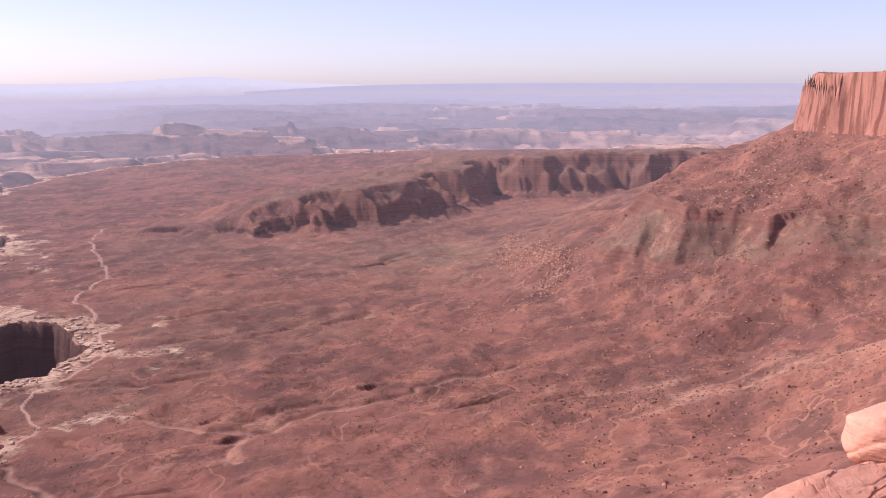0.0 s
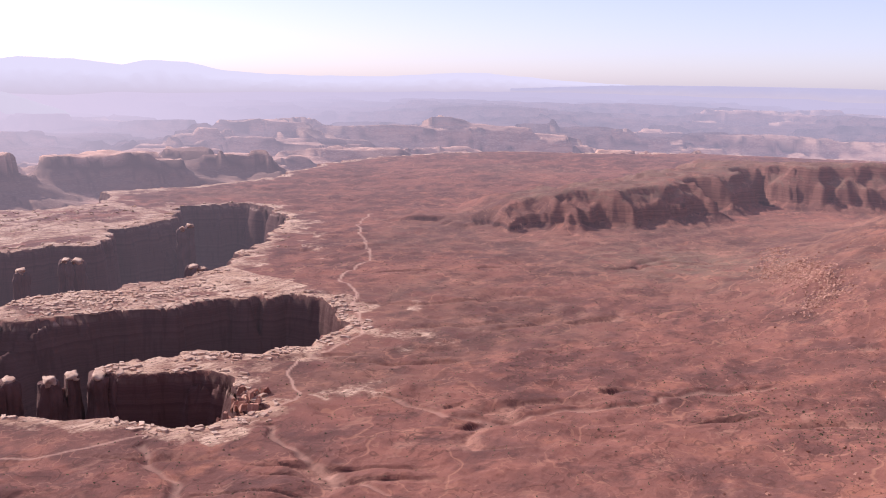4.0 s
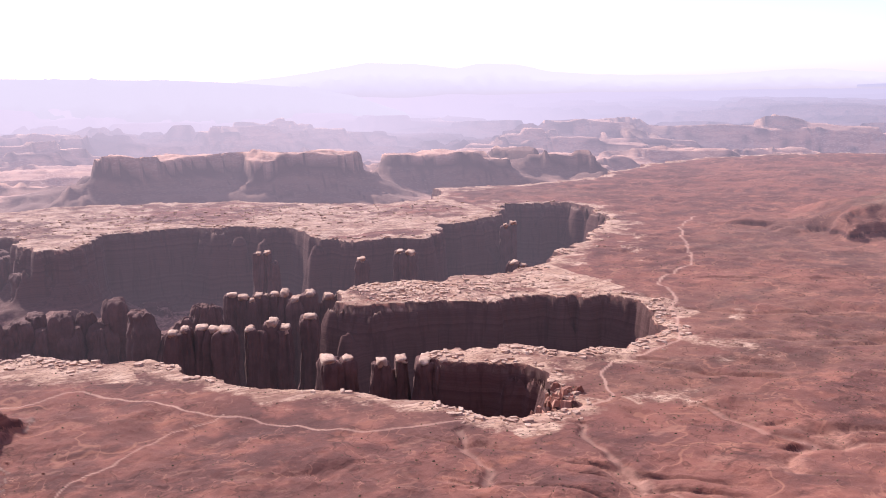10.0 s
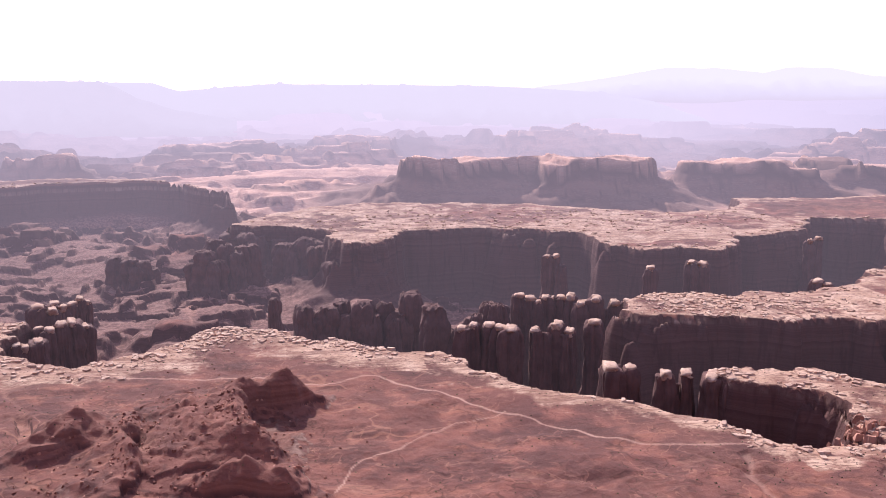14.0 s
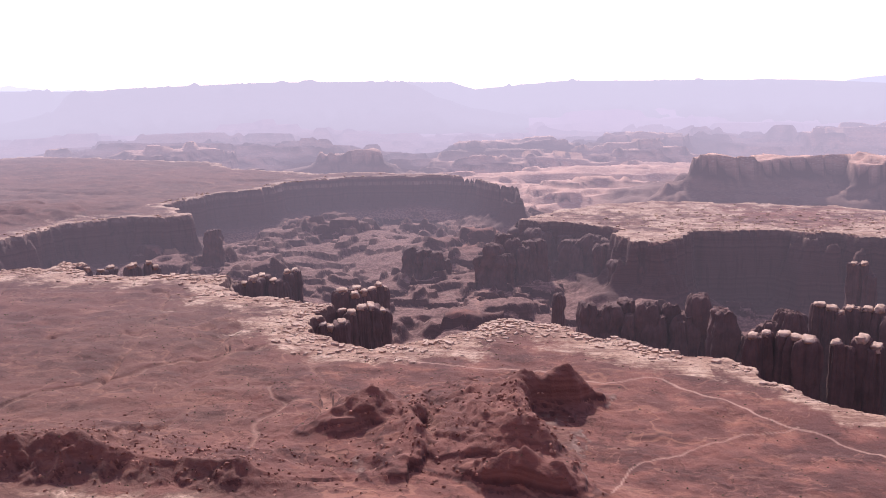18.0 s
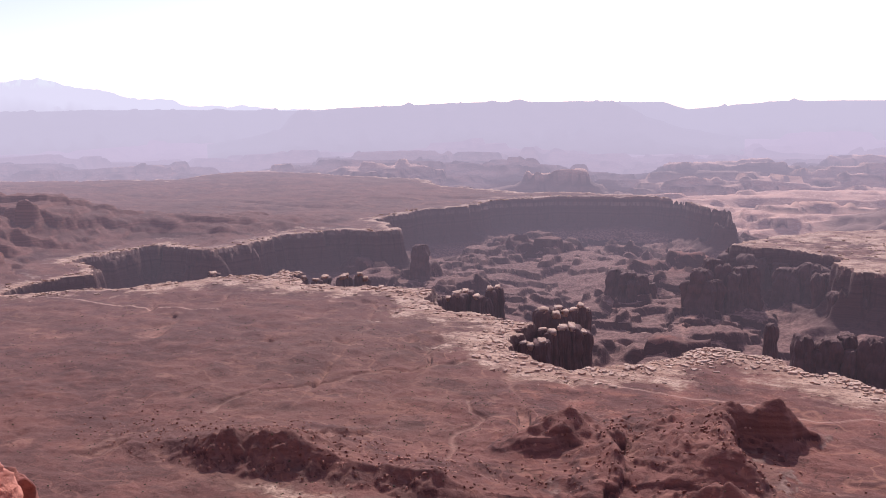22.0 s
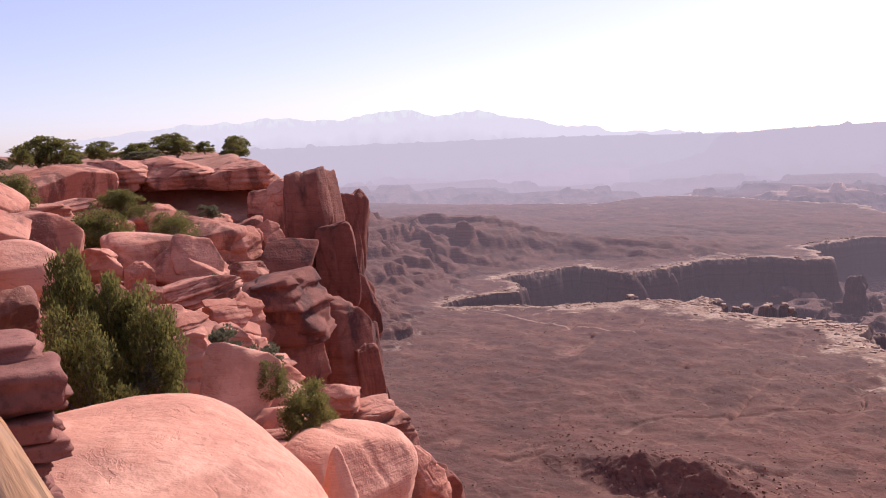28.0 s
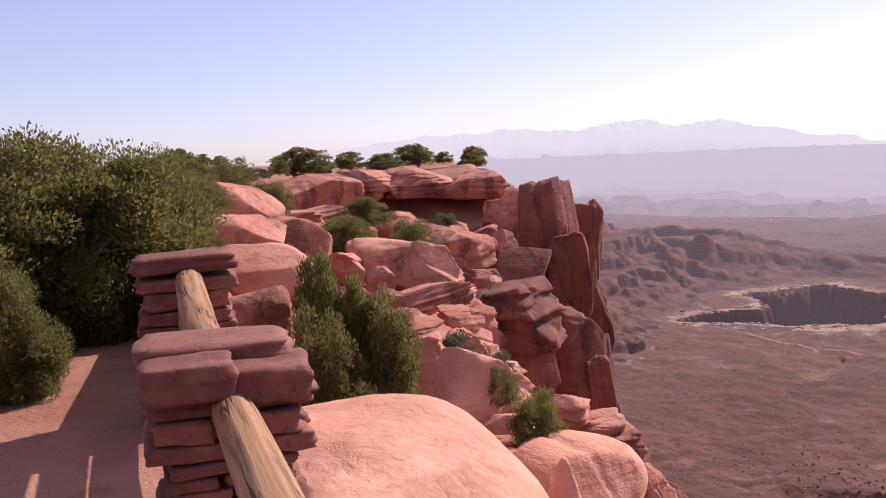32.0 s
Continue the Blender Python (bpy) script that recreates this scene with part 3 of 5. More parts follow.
def far_height(x, y):
    """Benches, canyons and low mesas out to the horizon."""
    d = np.sqrt(x * x + y * y)
    side = np.arctan2(x, y) * 6000
    n1, n2 = rough(side * 0.6, d, 760, 5, 81, 0.55), rough(side * 0.6, d, 2300, 5, 83, 0.55)
    n3 = rough(side * 0.5, d, 420, 5, 87)
    mesa = smooth(n1, 0.1, 0.16) + smooth(n1, 0.4, 0.45) - smooth(n1, -0.2, -0.27)
    wide = smooth(n2, 0.1, 0.15) - smooth(n2, -0.15, -0.22)
    rise = smooth(d, 4300, 6500)
    z = -502 + (20 + 30 * rise) * mesa + (34 * rise + np.minimum(d * 0.004, 50)) * wide + 16 * rough(x, y, 420, 4, 85) + 20 * smooth(n3, 0.1, 0.16) - 16 * smooth(n3, -0.15, -0.22)
    z = z - 0.012 * np.maximum(d - 9000, 0) * (1 - smooth(np.degrees(np.arctan2(x, y)), 18, 34))
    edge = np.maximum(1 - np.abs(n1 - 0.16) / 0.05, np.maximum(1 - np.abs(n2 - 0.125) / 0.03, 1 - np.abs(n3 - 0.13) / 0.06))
    z = z - 70 * (1 - smooth(d, 3270, 3560))
    for line, half, top in FAR_MESAS:
        s, _ = to_line(x + 150 * rough(x, y, 430, 5, 89), y + 150 * rough(x, y, 430, 5, 90), line)
        body = np.interp(s - half, [0, 14, 60, 74, 220, 380], [1, 0.66, 0.5, 0.36, 0.1, 0])
        z = np.maximum(z, z + (top - 14 + 20 * smooth(rough(x, y, 300, 4, 92), -0.1, 0.05) + 14 * rough(x, y, 160, 4, 94) - z) * body)
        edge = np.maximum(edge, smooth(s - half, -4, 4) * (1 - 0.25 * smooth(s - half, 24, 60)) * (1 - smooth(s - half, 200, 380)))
    return z, np.clip(edge, 0, 1), haze_share(x, y)


far_rows = 371.6 / np.tan(np.radians(np.concatenate([np.arange(6.5, 4.4, -0.04), np.arange(4.4, 2.0, -0.028), np.arange(2.0, 0.3, -0.022)])))
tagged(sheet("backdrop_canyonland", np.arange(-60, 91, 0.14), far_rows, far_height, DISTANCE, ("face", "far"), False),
       "canyon country out to the horizon, violet haze painted in as glow", "distance", kind="structure")


# ---- loose rock and brush on the plain, too many to count ----
def lumps(name, x, y, w, h, material, seed, label, category, sink=0.3, flat=True):
    """Many small broken blocks or clumps on the land, joined."""
    rng = np.random.default_rng(seed)
    z = ground_height(x, y)[0]
    n = len(x)
    cube = np.array([(-1, -1, -1), (1, -1, -1), (1, 1, -1), (-1, 1, -1), (-1, -1, 1), (1, -1, 1), (1, 1, 1), (-1, 1, 1)], float)
    faces = np.array([(0, 3, 2, 1), (4, 5, 6, 7), (0, 1, 5, 4), (1, 2, 6, 5), (2, 3, 7, 6), (3, 0, 4, 7)])
    p = cube[None] * (1 + rng.uniform(-0.35, 0.25, (n, 8, 3)))
    p[:, 4:, :2] *= 0.85 if flat else 0.55
    a = rng.uniform(0, 2 * np.pi, n)[:, None]
    stretch = rng.uniform(0.6, 1.6, n)[:, None]
    px, py = p[:, :, 0] * stretch, p[:, :, 1] / stretch
    qx, qy = px * np.cos(a) - py * np.sin(a), px * np.sin(a) + py * np.cos(a)
    wx, wy = x[:, None] + qx * w[:, None] / 2, y[:, None] + qy * w[:, None] / 2
    wz = z[:, None] + (p[:, :, 2] * 0.5 + 0.5 - sink) * h[:, None]
    vx, vy, vz = drawn_in(wx.ravel(), wy.ravel(), wz.ravel())
    quads = (np.arange(n)[:, None, None] * 8 + faces[None]).reshape(-1, 4)
    me = bpy.data.meshes.new(name)
    me.from_pydata(np.stack([vx, vy, vz], -1).tolist(), [], quads.tolist())
    me.materials.append(material)
    return tagged(new(name, me), label, category, kind="stuff")


# ---- shaping helpers ----
def lattice3(ix, iy, iz, seed):
    h = np.sin(ix * 127.1 + iy * 311.7 + iz * 74.7 + seed * 19.19) * 43758.5453
    return h - np.floor(h)


def clot(p, size=1.0, octaves=3, seed=0):
    """Fractal noise in space, about -1 to 1."""
    total, weight, sum_w = 0.0, 1.0, 0.0
    for k in range(octaves):
        q = p * (2.0**k / size) + 31.7 * k
        i = np.floor(q)
        u = q - i
        u = u * u * (3 - 2 * u)
        v = 0.0
        for a in (0, 1):
            for b in (0, 1):
                for c in (0, 1):
                    w = (u[:, 0] if a else 1 - u[:, 0]) * (u[:, 1] if b else 1 - u[:, 1]) * (u[:, 2] if c else 1 - u[:, 2])
                    v = v + w * lattice3(i[:, 0] + a, i[:, 1] + b, i[:, 2] + c, seed + k)
        total = total + weight * (v * 2 - 1)
        sum_w += weight
        weight *= 0.5
    return total / sum_w * 1.4


BLOCKS = {}


def block_grid(n):
    """Points and quads of a cube from -1 to 1, n cells to an edge."""
    if n not in BLOCKS:
        pts, quads = [], []
        g = np.linspace(-1, 1, n + 1)
        u, v = np.meshgrid(g, g, indexing="ij")
        one = np.ones_like(u)
        for x, y, z in ((one, u, v), (-one, v, u), (v, one, u), (u, -one, v), (u, v, one), (v, u, -one)):
            base = len(pts) * (n + 1) ** 2
            pts.append(np.stack([x, y, z], -1).reshape(-1, 3))
            i = (np.arange(n)[:, None] * (n + 1) + np.arange(n)).ravel() + base
            quads.append(np.stack([i, i + n + 1, i + n + 2, i + 1], -1))
        pts, quads = np.concatenate(pts), np.concatenate(quads)
        keys, back = np.unique(np.round(pts * 1000).astype(int), axis=0, return_inverse=True)
        BLOCKS[n] = keys / 1000.0, back.ravel()[quads]
    return BLOCKS[n]


def mesh_of(name, pts, quads, material, smooth_faces=False):
    me = bpy.data.meshes.new(name)
    pts, quads = np.asarray(pts, np.float32), np.asarray(quads, np.int32)
    me.vertices.add(len(pts))
    me.vertices.foreach_set("co", pts.ravel())
    me.loops.add(quads.size)
    me.loops.foreach_set("vertex_index", quads.ravel())
    me.polygons.add(len(quads))
    me.polygons.foreach_set("loop_start", np.arange(0, quads.size, quads.shape[1], dtype=np.int32))
    if smooth_faces:
        me.polygons.foreach_set("use_smooth", np.ones(len(quads), bool))
    me.update(calc_edges=True)
    me.materials.append(material)
    return me


def part(name, me, parent, label=""):
    ob = new(name, me)
    ob.parent = parent
    if label:
        ob["label"] = label
    return ob


def rock_points(style, seed, n):
    """A rock from -1 to 1: r rounded dome, l bedded ledge, b broken block, s leaning slab, c cliff column, p pointed."""
    p, quads = block_grid(n)
    power = {"r": 3.2, "l": 6.0, "b": 7.0, "s": 8.0, "c": 6.0, "p": 4.0}[style]
    q = p / (np.sum(np.abs(p) ** power, 1) ** (1 / power))[:, None]
    shift = np.array([seed * 3.1, seed * 1.7, seed * 2.3])
    rng = np.random.default_rng(seed + 400)
    q = q * (1 + {"r": 0.12, "l": 0.13, "b": 0.16, "s": 0.08, "c": 0.13, "p": 0.12}[style] * clot(q * 0.9 + shift, 1.0, 2, 1))[:, None]
    if style in "bslcr":
        # flat breaks
        for _ in range({"b": 12, "s": 6, "l": 7, "c": 12, "r": 0 if seed == 77 else 4}[style]):
            v = np.array([rng.uniform(-1, 1), rng.uniform(-1, 1), rng.uniform(-0.35, 0.2 if style == "c" else 1.0)])
            v = v / np.linalg.norm(v)
            over = q @ v - rng.uniform(0.6, 0.92)
            q = q - np.maximum(over, 0)[:, None] * v * 0.92
    if style in "lbc" or (style == "r" and seed != 77):
        # joints part it into blocks that stand out unevenly
        count = {"l": 12, "b": 11, "c": 16, "r": 5}[style]
        cores = rng.uniform(-1, 1, (count, 3))
        stretch = {"l": (0.8, 0.8, 2.2), "b": (1, 1, 1.3), "c": (1.5, 1.5, 0.55), "r": (0.8, 0.8, 0.9)}[style]
        wob = q + 0.12 * np.stack([clot(q * 1.6 + shift + k * 9, 1.0, 2, 21 + k) for k in range(3)], -1)
        gap = np.sqrt(np.sum(((wob[:, None] - cores[None]) * np.array(stretch)) ** 2, 2))
        order = np.sort(gap, 1)
        which = gap.argmin(1)
        push = rng.uniform(-0.5, 0.5, count)[which] * {"l": 0.16, "b": 0.17, "c": 0.22, "r": 0.07}[style]
        seam = 1 - smooth(order[:, 1] - order[:, 0], 0.0, 0.09)
        q[:, :2] *= (1 + push - (0.03 if style == "r" else 0.07) * seam)[:, None]
        q[:, 2] *= 1 + push * 0.5 - 0.04 * seam
    if style in "lcb":
        # thin beds weather back with sharp lips
        layers = {"l": 4.5, "c": 3.0, "b": 3.0}[style]
        level = q[:, 2] * layers + 0.5 * clot(q * 0.8 + shift, 1.0, 2, 9)
        own = lattice3(np.floor(level), level * 0 + seed, level * 0, 3)
        q[:, :2] *= (1 + {"l": 0.13, "c": 0.06, "b": 0.07}[style] * (own - 0.5))[:, None]
    if style == "p":
        q[:, :2] *= (1.05 - 0.8 * np.clip((q[:, 2] + 0.6) / 1.6, 0, 1))[:, None]
    small = clot(q * 3.0 + shift, 1.0, 4, 5)
    q = q * (1 + (0.02 if style == "r" else 0.035) * small)[:, None]
    return q, quads


def sandstone_material(name, pale, warm, dark, varnish):
    n = Nodes(name)
    p = n.place()
    one = n.add("ShaderNodeObjectInfo").outputs["Random"]
    big, mid, fine = n.noise(p, 0.55, 4.0), n.noise(p, 2.4, 5.0, 0.6), n.noise(p, 14.0, 4.0, 0.7)
    col = n.mix(n.step(big, 0.35, 0.65), warm, pale)
    col = n.mix(n.step(n.math("ADD", mid, n.math("MULTIPLY", one, 0.14)), 0.5, 0.75, 0.0, 0.8), col, warm)
    z = n.scale(p, (0.5, 0.5, 5.5))
    bed = n.noise(z, 1.0, 4.0, 0.65)
    col = n.mix(n.step(bed, 0.46, 0.32, 0.0, 0.3), col, dark)
    coat = n.noise(n.scale(p, (0.8, 0.8, 0.25)), 1.0, 5.0, 0.6)
    col = n.mix(n.step(n.math("ADD", coat, n.math("MULTIPLY", one, 0.1)), 0.56, 0.68, 0.0, varnish), col, dark)
    pit = n.voronoi(p, 9.0)
    col = n.mix(n.step(fine, 0.36, 0.22, 0.0, 0.4), col, dark)
    seam = n.noise(n.scale(p, (0.7, 0.7, 6.0)), 1.0, 3.0, 0.6)
    line = n.math("MULTIPLY", n.step(n.math("ABSOLUTE", n.math("SUBTRACT", seam, 0.5)), 0.012, 0.002), n.step(mid, 0.5, 0.6))
    col = n.mix(n.math("MULTIPLY", line, 0.2), col, dark)
    relief = n.math("ADD", n.math("ADD", n.math("MULTIPLY", mid, 0.7), n.math("MULTIPLY", bed, 0.5)), n.math("ADD", n.math("MULTIPLY", fine, 0.1), n.math("MULTIPLY", pit, 0.06)))
    flake = n.noise(n.scale(n.add("ShaderNodeVectorMath", {"operation": "ADD"}, i0=p, i1=n.scale(n.add("ShaderNodeTexNoise", None, Vector=p, Scale=1.1, Detail=2.0).outputs["Color"], (0.7, 0.7, 0.4))).outputs[0], (3.0, 7.5, 9.0)), 1.0, 4.0, 0.62)
    chip = n.step(flake, 0.4, 0.345)
    col = n.mix(n.math("MULTIPLY", chip, 0.2), col, dark)
    col = n.mix(n.step(flake, 0.56, 0.66, 0.0, 0.35), col, pale)
    relief = n.math("ADD", relief, n.math("MULTIPLY", n.step(flake, 0.34, 0.44), 0.06))
    return n.finish(col, 0.88, relief, 0.8, 0.09)


SANDSTONE = sandstone_material("red_sandstone", (0.58, 0.265, 0.185), (0.43, 0.155, 0.1), (0.14, 0.05, 0.036), 0.75)
PALESTONE = sandstone_material("pale_pink_sandstone", (0.72, 0.375, 0.265), (0.61, 0.275, 0.185), (0.27, 0.1, 0.068), 0.3)
# varnish patches are its own; the base tones are darkened for the cliff's shade
CLIFFSTONE = sandstone_material("varnished_shade_dark_sandstone", (0.27, 0.095, 0.064), (0.2, 0.066, 0.047), (0.08, 0.032, 0.028), 0.85)


def local_soil_material():
    n = Nodes("rim_soil")
    p = n.place()
    a, b, c = n.noise(p, 0.5, 4.0), n.noise(p, 3.0, 5.0, 0.65), n.noise(p, 22.0, 3.0, 0.7)
    col = n.mix(n.step(a, 0.35, 0.65), (0.31, 0.125, 0.08), (0.41, 0.195, 0.135))
    col = n.mix(n.step(b, 0.5, 0.7, 0.0, 0.7), col, (0.24, 0.1, 0.065))
    col = n.mix(n.step(c, 0.6, 0.75, 0.0, 0.5), col, (0.55, 0.33, 0.25))
    return n.finish(col, 0.95, n.math("ADD", b, n.math("MULTIPLY", c, 0.4)), 0.7, 0.06)


RIM_SOIL = local_soil_material()


def spot(turn, far, z=0.0):
    a = radians(turn)
    return Vector((far * math.sin(a), far * math.cos(a), z))


# ---- the rim underfoot: bare ledges and soil, dropping off at the cliff edge ----
def rim_height(x, y):
    d = np.sqrt(x * x + y * y)
    a = np.degrees(np.arctan2(x, y))
    land = np.interp(d, [0, 3, 4.6, 6, 9, 13, 20, 30, 42, 55, 62, 70, 74, 80, 140], [-0.02, -0.03, -0.5, -1.4, -1.5, -2.25, -2.9, -3.4, -4.1, -4.0, -3.5, -2.4, -0.6, 0.7, 1.5])
    terrace = np.interp(d, [0, 8, 14, 30, 60, 140], [0, 0.0, 0.1, 0.3, 0.9, 1.5])
    back = smooth(a, -73.5, -78.5)
    back = np.where(a > 95, 1.0, back)
    z = land * (1 - back) + terrace * back
    z = z + 0.22 * rough(x, y, 5, 4, 91) * smooth(d, 7, 16) + 0.5 * rough(x, y, 16, 3, 93) * smooth(d, 14, 30)
    edge = np.interp(d, [0, 2, 4, 6, 10, 15, 20, 30, 40, 50, 56, 62, 75, 95, 140], [-20, -40, -52, -60, -58.5, -57, -59.5, -62, -61.5, -59.5, -58, -58, -59.5, -60, -62])
    gone = np.where((a > edge) & (a < 40), d * np.sin(np.radians(np.clip(a - edge, 0, 80))), 0)
    edge2 = np.interp(d, [0, 2, 4, 5.4, 6.8, 8, 12, 140], [40, 50, 68, 79.4, 88.4, 92, 97, 100])
    gone = gone + np.where((a >= 40) & (a < edge2), d * np.sin(np.radians(np.clip(edge2 - a, 0, 80))), 0)
    z = np.where((a > 40) & (a < 110), np.interp(d, [0, 2, 4, 5.5, 7, 9, 14], [-0.02, -0.15, -0.62, -1.12, -1.3, -1.7, -2.6]) + 0.03 * rough(x, y, 0.9, 3, 97), z)
    gone = gone + 0.5 * rough(x, y, 4, 3, 95) * smooth(gone, 0.1, 1.5)
    return (z - np.interp(gone, [0, 0.4, 1.2, 3, 6, 30], [0, 0.35, 2.4, 9, 24, 100]),)


def rim_ground():
    turn = np.radians(np.concatenate([np.arange(-180, -95, 4.0), np.arange(-95, -44, 0.35), np.arange(-44, 66, 4.0), np.arange(66, 96, 0.5), np.arange(96, 180, 4.0)]))
    far = np.concatenate([[0.0], np.geomspace(0.6, 140, 190)])
    x, y = np.outer(far, np.sin(turn)).ravel(), np.outer(far, np.cos(turn)).ravel()
    (z,) = rim_height(x, y)
    rows, cols = len(far), len(turn)
    j = np.arange(cols)
    i = np.arange(rows - 1)[:, None] * cols
    k = (j + 1) % cols
    quads = np.stack([i + cols + j, i + cols + k, i + k, i + j], -1).reshape(-1, 4)
    me = mesh_of("rim_ground", np.stack([x, y, z], -1), quads, RIM_SOIL, True)
    return tagged(new("ground_rim", me), "bare red sandstone and soil along the cliff edge", "ground", kind="structure")


rim_ground()


def rock(style, turn, far, z, w, h, seed, depth=0.85, spin=0.0, tilt=0.0, n=14):
    q, quads = rock_points(style, seed, n)
    size = np.array([w * 0.56, w * 0.56 * depth, h * 0.56])
    # columns, recess backs and low cliff rocks take the shade-darkened stone
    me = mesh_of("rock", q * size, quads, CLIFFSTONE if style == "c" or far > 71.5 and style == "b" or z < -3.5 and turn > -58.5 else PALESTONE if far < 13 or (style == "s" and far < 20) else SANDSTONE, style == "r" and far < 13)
    name = {"r": "boulder", "l": "rock_ledge", "b": "boulder", "s": "rock_slab", "c": "rock_column", "p": "boulder"}[style]
    text = {"r": "smooth rounded pink sandstone boulder on the rim", "l": "weathered layered red sandstone ledge on the rim", "b": "broken angular red sandstone boulder",
            "s": "flat tilted pink sandstone slab fallen on the rim", "c": "tall varnished sandstone column of the cliff, darkened for its shade", "p": "small pointed dark sandstone boulder"}[style]
    ob = new(name, me)
    lean = -34 if style == "s" else 0
    ob.matrix_world = Matrix.Translation(spot(turn, far, z)) @ Matrix.Rotation(radians(-turn + spin), 4, "Z") @ Matrix.Rotation(radians(lean), 4, "X") @ Matrix.Rotation(radians(tilt), 4, "Y")
    return tagged(ob, text, "rock", group="rim rocks")


# style, direction, distance, height of the middle, width, height
ROCKS_TOP = [("b", -59.6, 75.0, -2.4, 6.5, 3.2), ("b", -63.2, 76.0, -2.4, 8.5, 3.4), ("b", -66.8, 77.0, -2.3, 7.0, 3.2), ("l", -57.9, 66.0, -2.6, 3.0, 2.2), ("l", -66.5, 71.4, 0.0, 4.5, 2.1),
             ("l", -63.1, 71.2, 0.0, 4.7, 2.2), ("l", -59.3, 71.0, -0.3, 5.3, 2.1), ("r", -70.2, 60, -0.3, 5.4, 2.2), ("l", -69.5, 50, -1.16, 3.25, 0.97), ("l", -71.4, 46, -1.34, 3.1, 1.6)]
ROCKS_LEFT = [("r", -74.4, 40, 0.0, 2.8, 1.6), ("r", -73.9, 28, -0.52, 2.0, 1.3), ("r", -73.2, 20, -0.65, 1.46, 1.03), ("r", -73.7, 14, -0.67, 0.77, 0.85),
              ("r", -70.7, 30, -1.11, 1.8, 1.7), ("b", -72.5, 45, -0.55, 1.64, 0.74), ("b", -72.0, 16, -0.91, 0.49, 0.63)]
ROCKS_MID = [("b", -68.0, 30, -1.77, 1.18, 1.0), ("b", -65.9, 28, -1.87, 0.8, 0.78), ("r", -65.1, 32, -1.78, 2.14, 1.17), ("s", -63.3, 29, -2.0, 1.94, 1.2),
             ("s", -62.5, 29, -1.76, 1.3, 1.2), ("r", -61.5, 45, -2.38, 2.0, 1.42), ("l", -60.2, 45, -2.77, 2.0, 1.7), ("b", -58.1, 46, -3.05, 1.73, 2.07),
             ("b", -65.5, 22, -1.67, 0.76, 0.6), ("b", -67.3, 24, -1.84, 0.9, 0.63), ("b", -69.0, 21, -1.68, 0.56, 0.54), ("l", -59.4, 40, -3.63, 1.26, 1.2),
             ("l", -62.6, 26, -2.22, 2.05, 0.63), ("b", -62.1, 27, -2.46, 0.66, 0.49)]
ROCKS_LOW = [("l", -64.1, 17, -1.54, 1.16, 0.75), ("l", -63.7, 13.5, -1.42, 0.84, 0.82), ("s", -60.7, 11.5, -1.29, 0.86, 0.82), ("l", -60.9, 22, -2.31, 0.94, 0.74),
             ("l", -60.8, 17, -1.87, 0.62, 0.52)]
ROCKS_CLIFF = [("l", -57.9, 37, -4.51, 3.24, 2.3), ("b", -57.7, 37, -6.56, 3.1, 3.5), ("c", -55.2, 50, -4.11, 3.4, 6.8), ("c", -53.3, 55, -4.12, 2.31, 4.7),
               ("c", -54.2, 48, -4.54, 1.75, 3.5), ("b", -54.2, 43, -7.82, 2.66, 3.8), ("b", -52.7, 50, -7.05, 1.28, 3.2), ("b", -53.1, 45, -9.25, 1.91, 4.2),
               ("c", -52.6, 42, -9.64, 1.25, 3.3), ("r", -54.4, 55, -1.39, 1.07, 1.07), ("l", -52.9, 56, -2.14, 1.43, 1.02), ("l", -55.3, 54, -1.87, 1.64, 0.89),
               ("l", -56.6, 60, -1.23, 1.82, 1.46), ("s", -57.1, 44, -3.82, 1.87, 2.94), ("b", -57.4, 60, -2.57, 1.82, 2.37)]
ROCKS_EDGE = [("r", -54.6, 9.0, -1.95, 1.25, 1.3), ("p", -54.8, 7.6, -1.21, 0.27, 0.54), ("l", -54.9, 15, -2.52, 0.7, 0.43), ("l", -53.0, 15, -2.95, 0.79, 0.7),
              ("l", -51.3, 15, -3.26, 0.79, 0.64), ("l", -49.9, 13, -3.2, 0.75, 0.91), ("b", -48.6, 14, -3.98, 0.85, 1.02)]
ROCKS_START = [("r", 89.3, 7.6, -1.1, 0.8, 0.46)]
seed = 0
for rocks in (ROCKS_TOP, ROCKS_LEFT, ROCKS_MID, ROCKS_LOW, ROCKS_CLIFF, ROCKS_EDGE, ROCKS_START):
    for style, turn, far, z, w, h in rocks:
        seed += 1
        rnd = random.Random(seed)
        if 13 < far < 70:
            w, h = w * (1.32 if style == "r" else 1.14), h * (1.12 if style in "rb" else 1.05)
        rock(style, turn, far, z, w, h, seed, 0.42 if style == "s" else rnd.uniform(0.75, 1.2), rnd.uniform(-14, 14), rnd.uniform(14, 26) if style == "s" else rnd.uniform(-3, 3) if far > 70 else rnd.uniform(-6, 6) if style == "c" else rnd.uniform(-13, 13), 32 if far < 30 or style == "c" else 26)
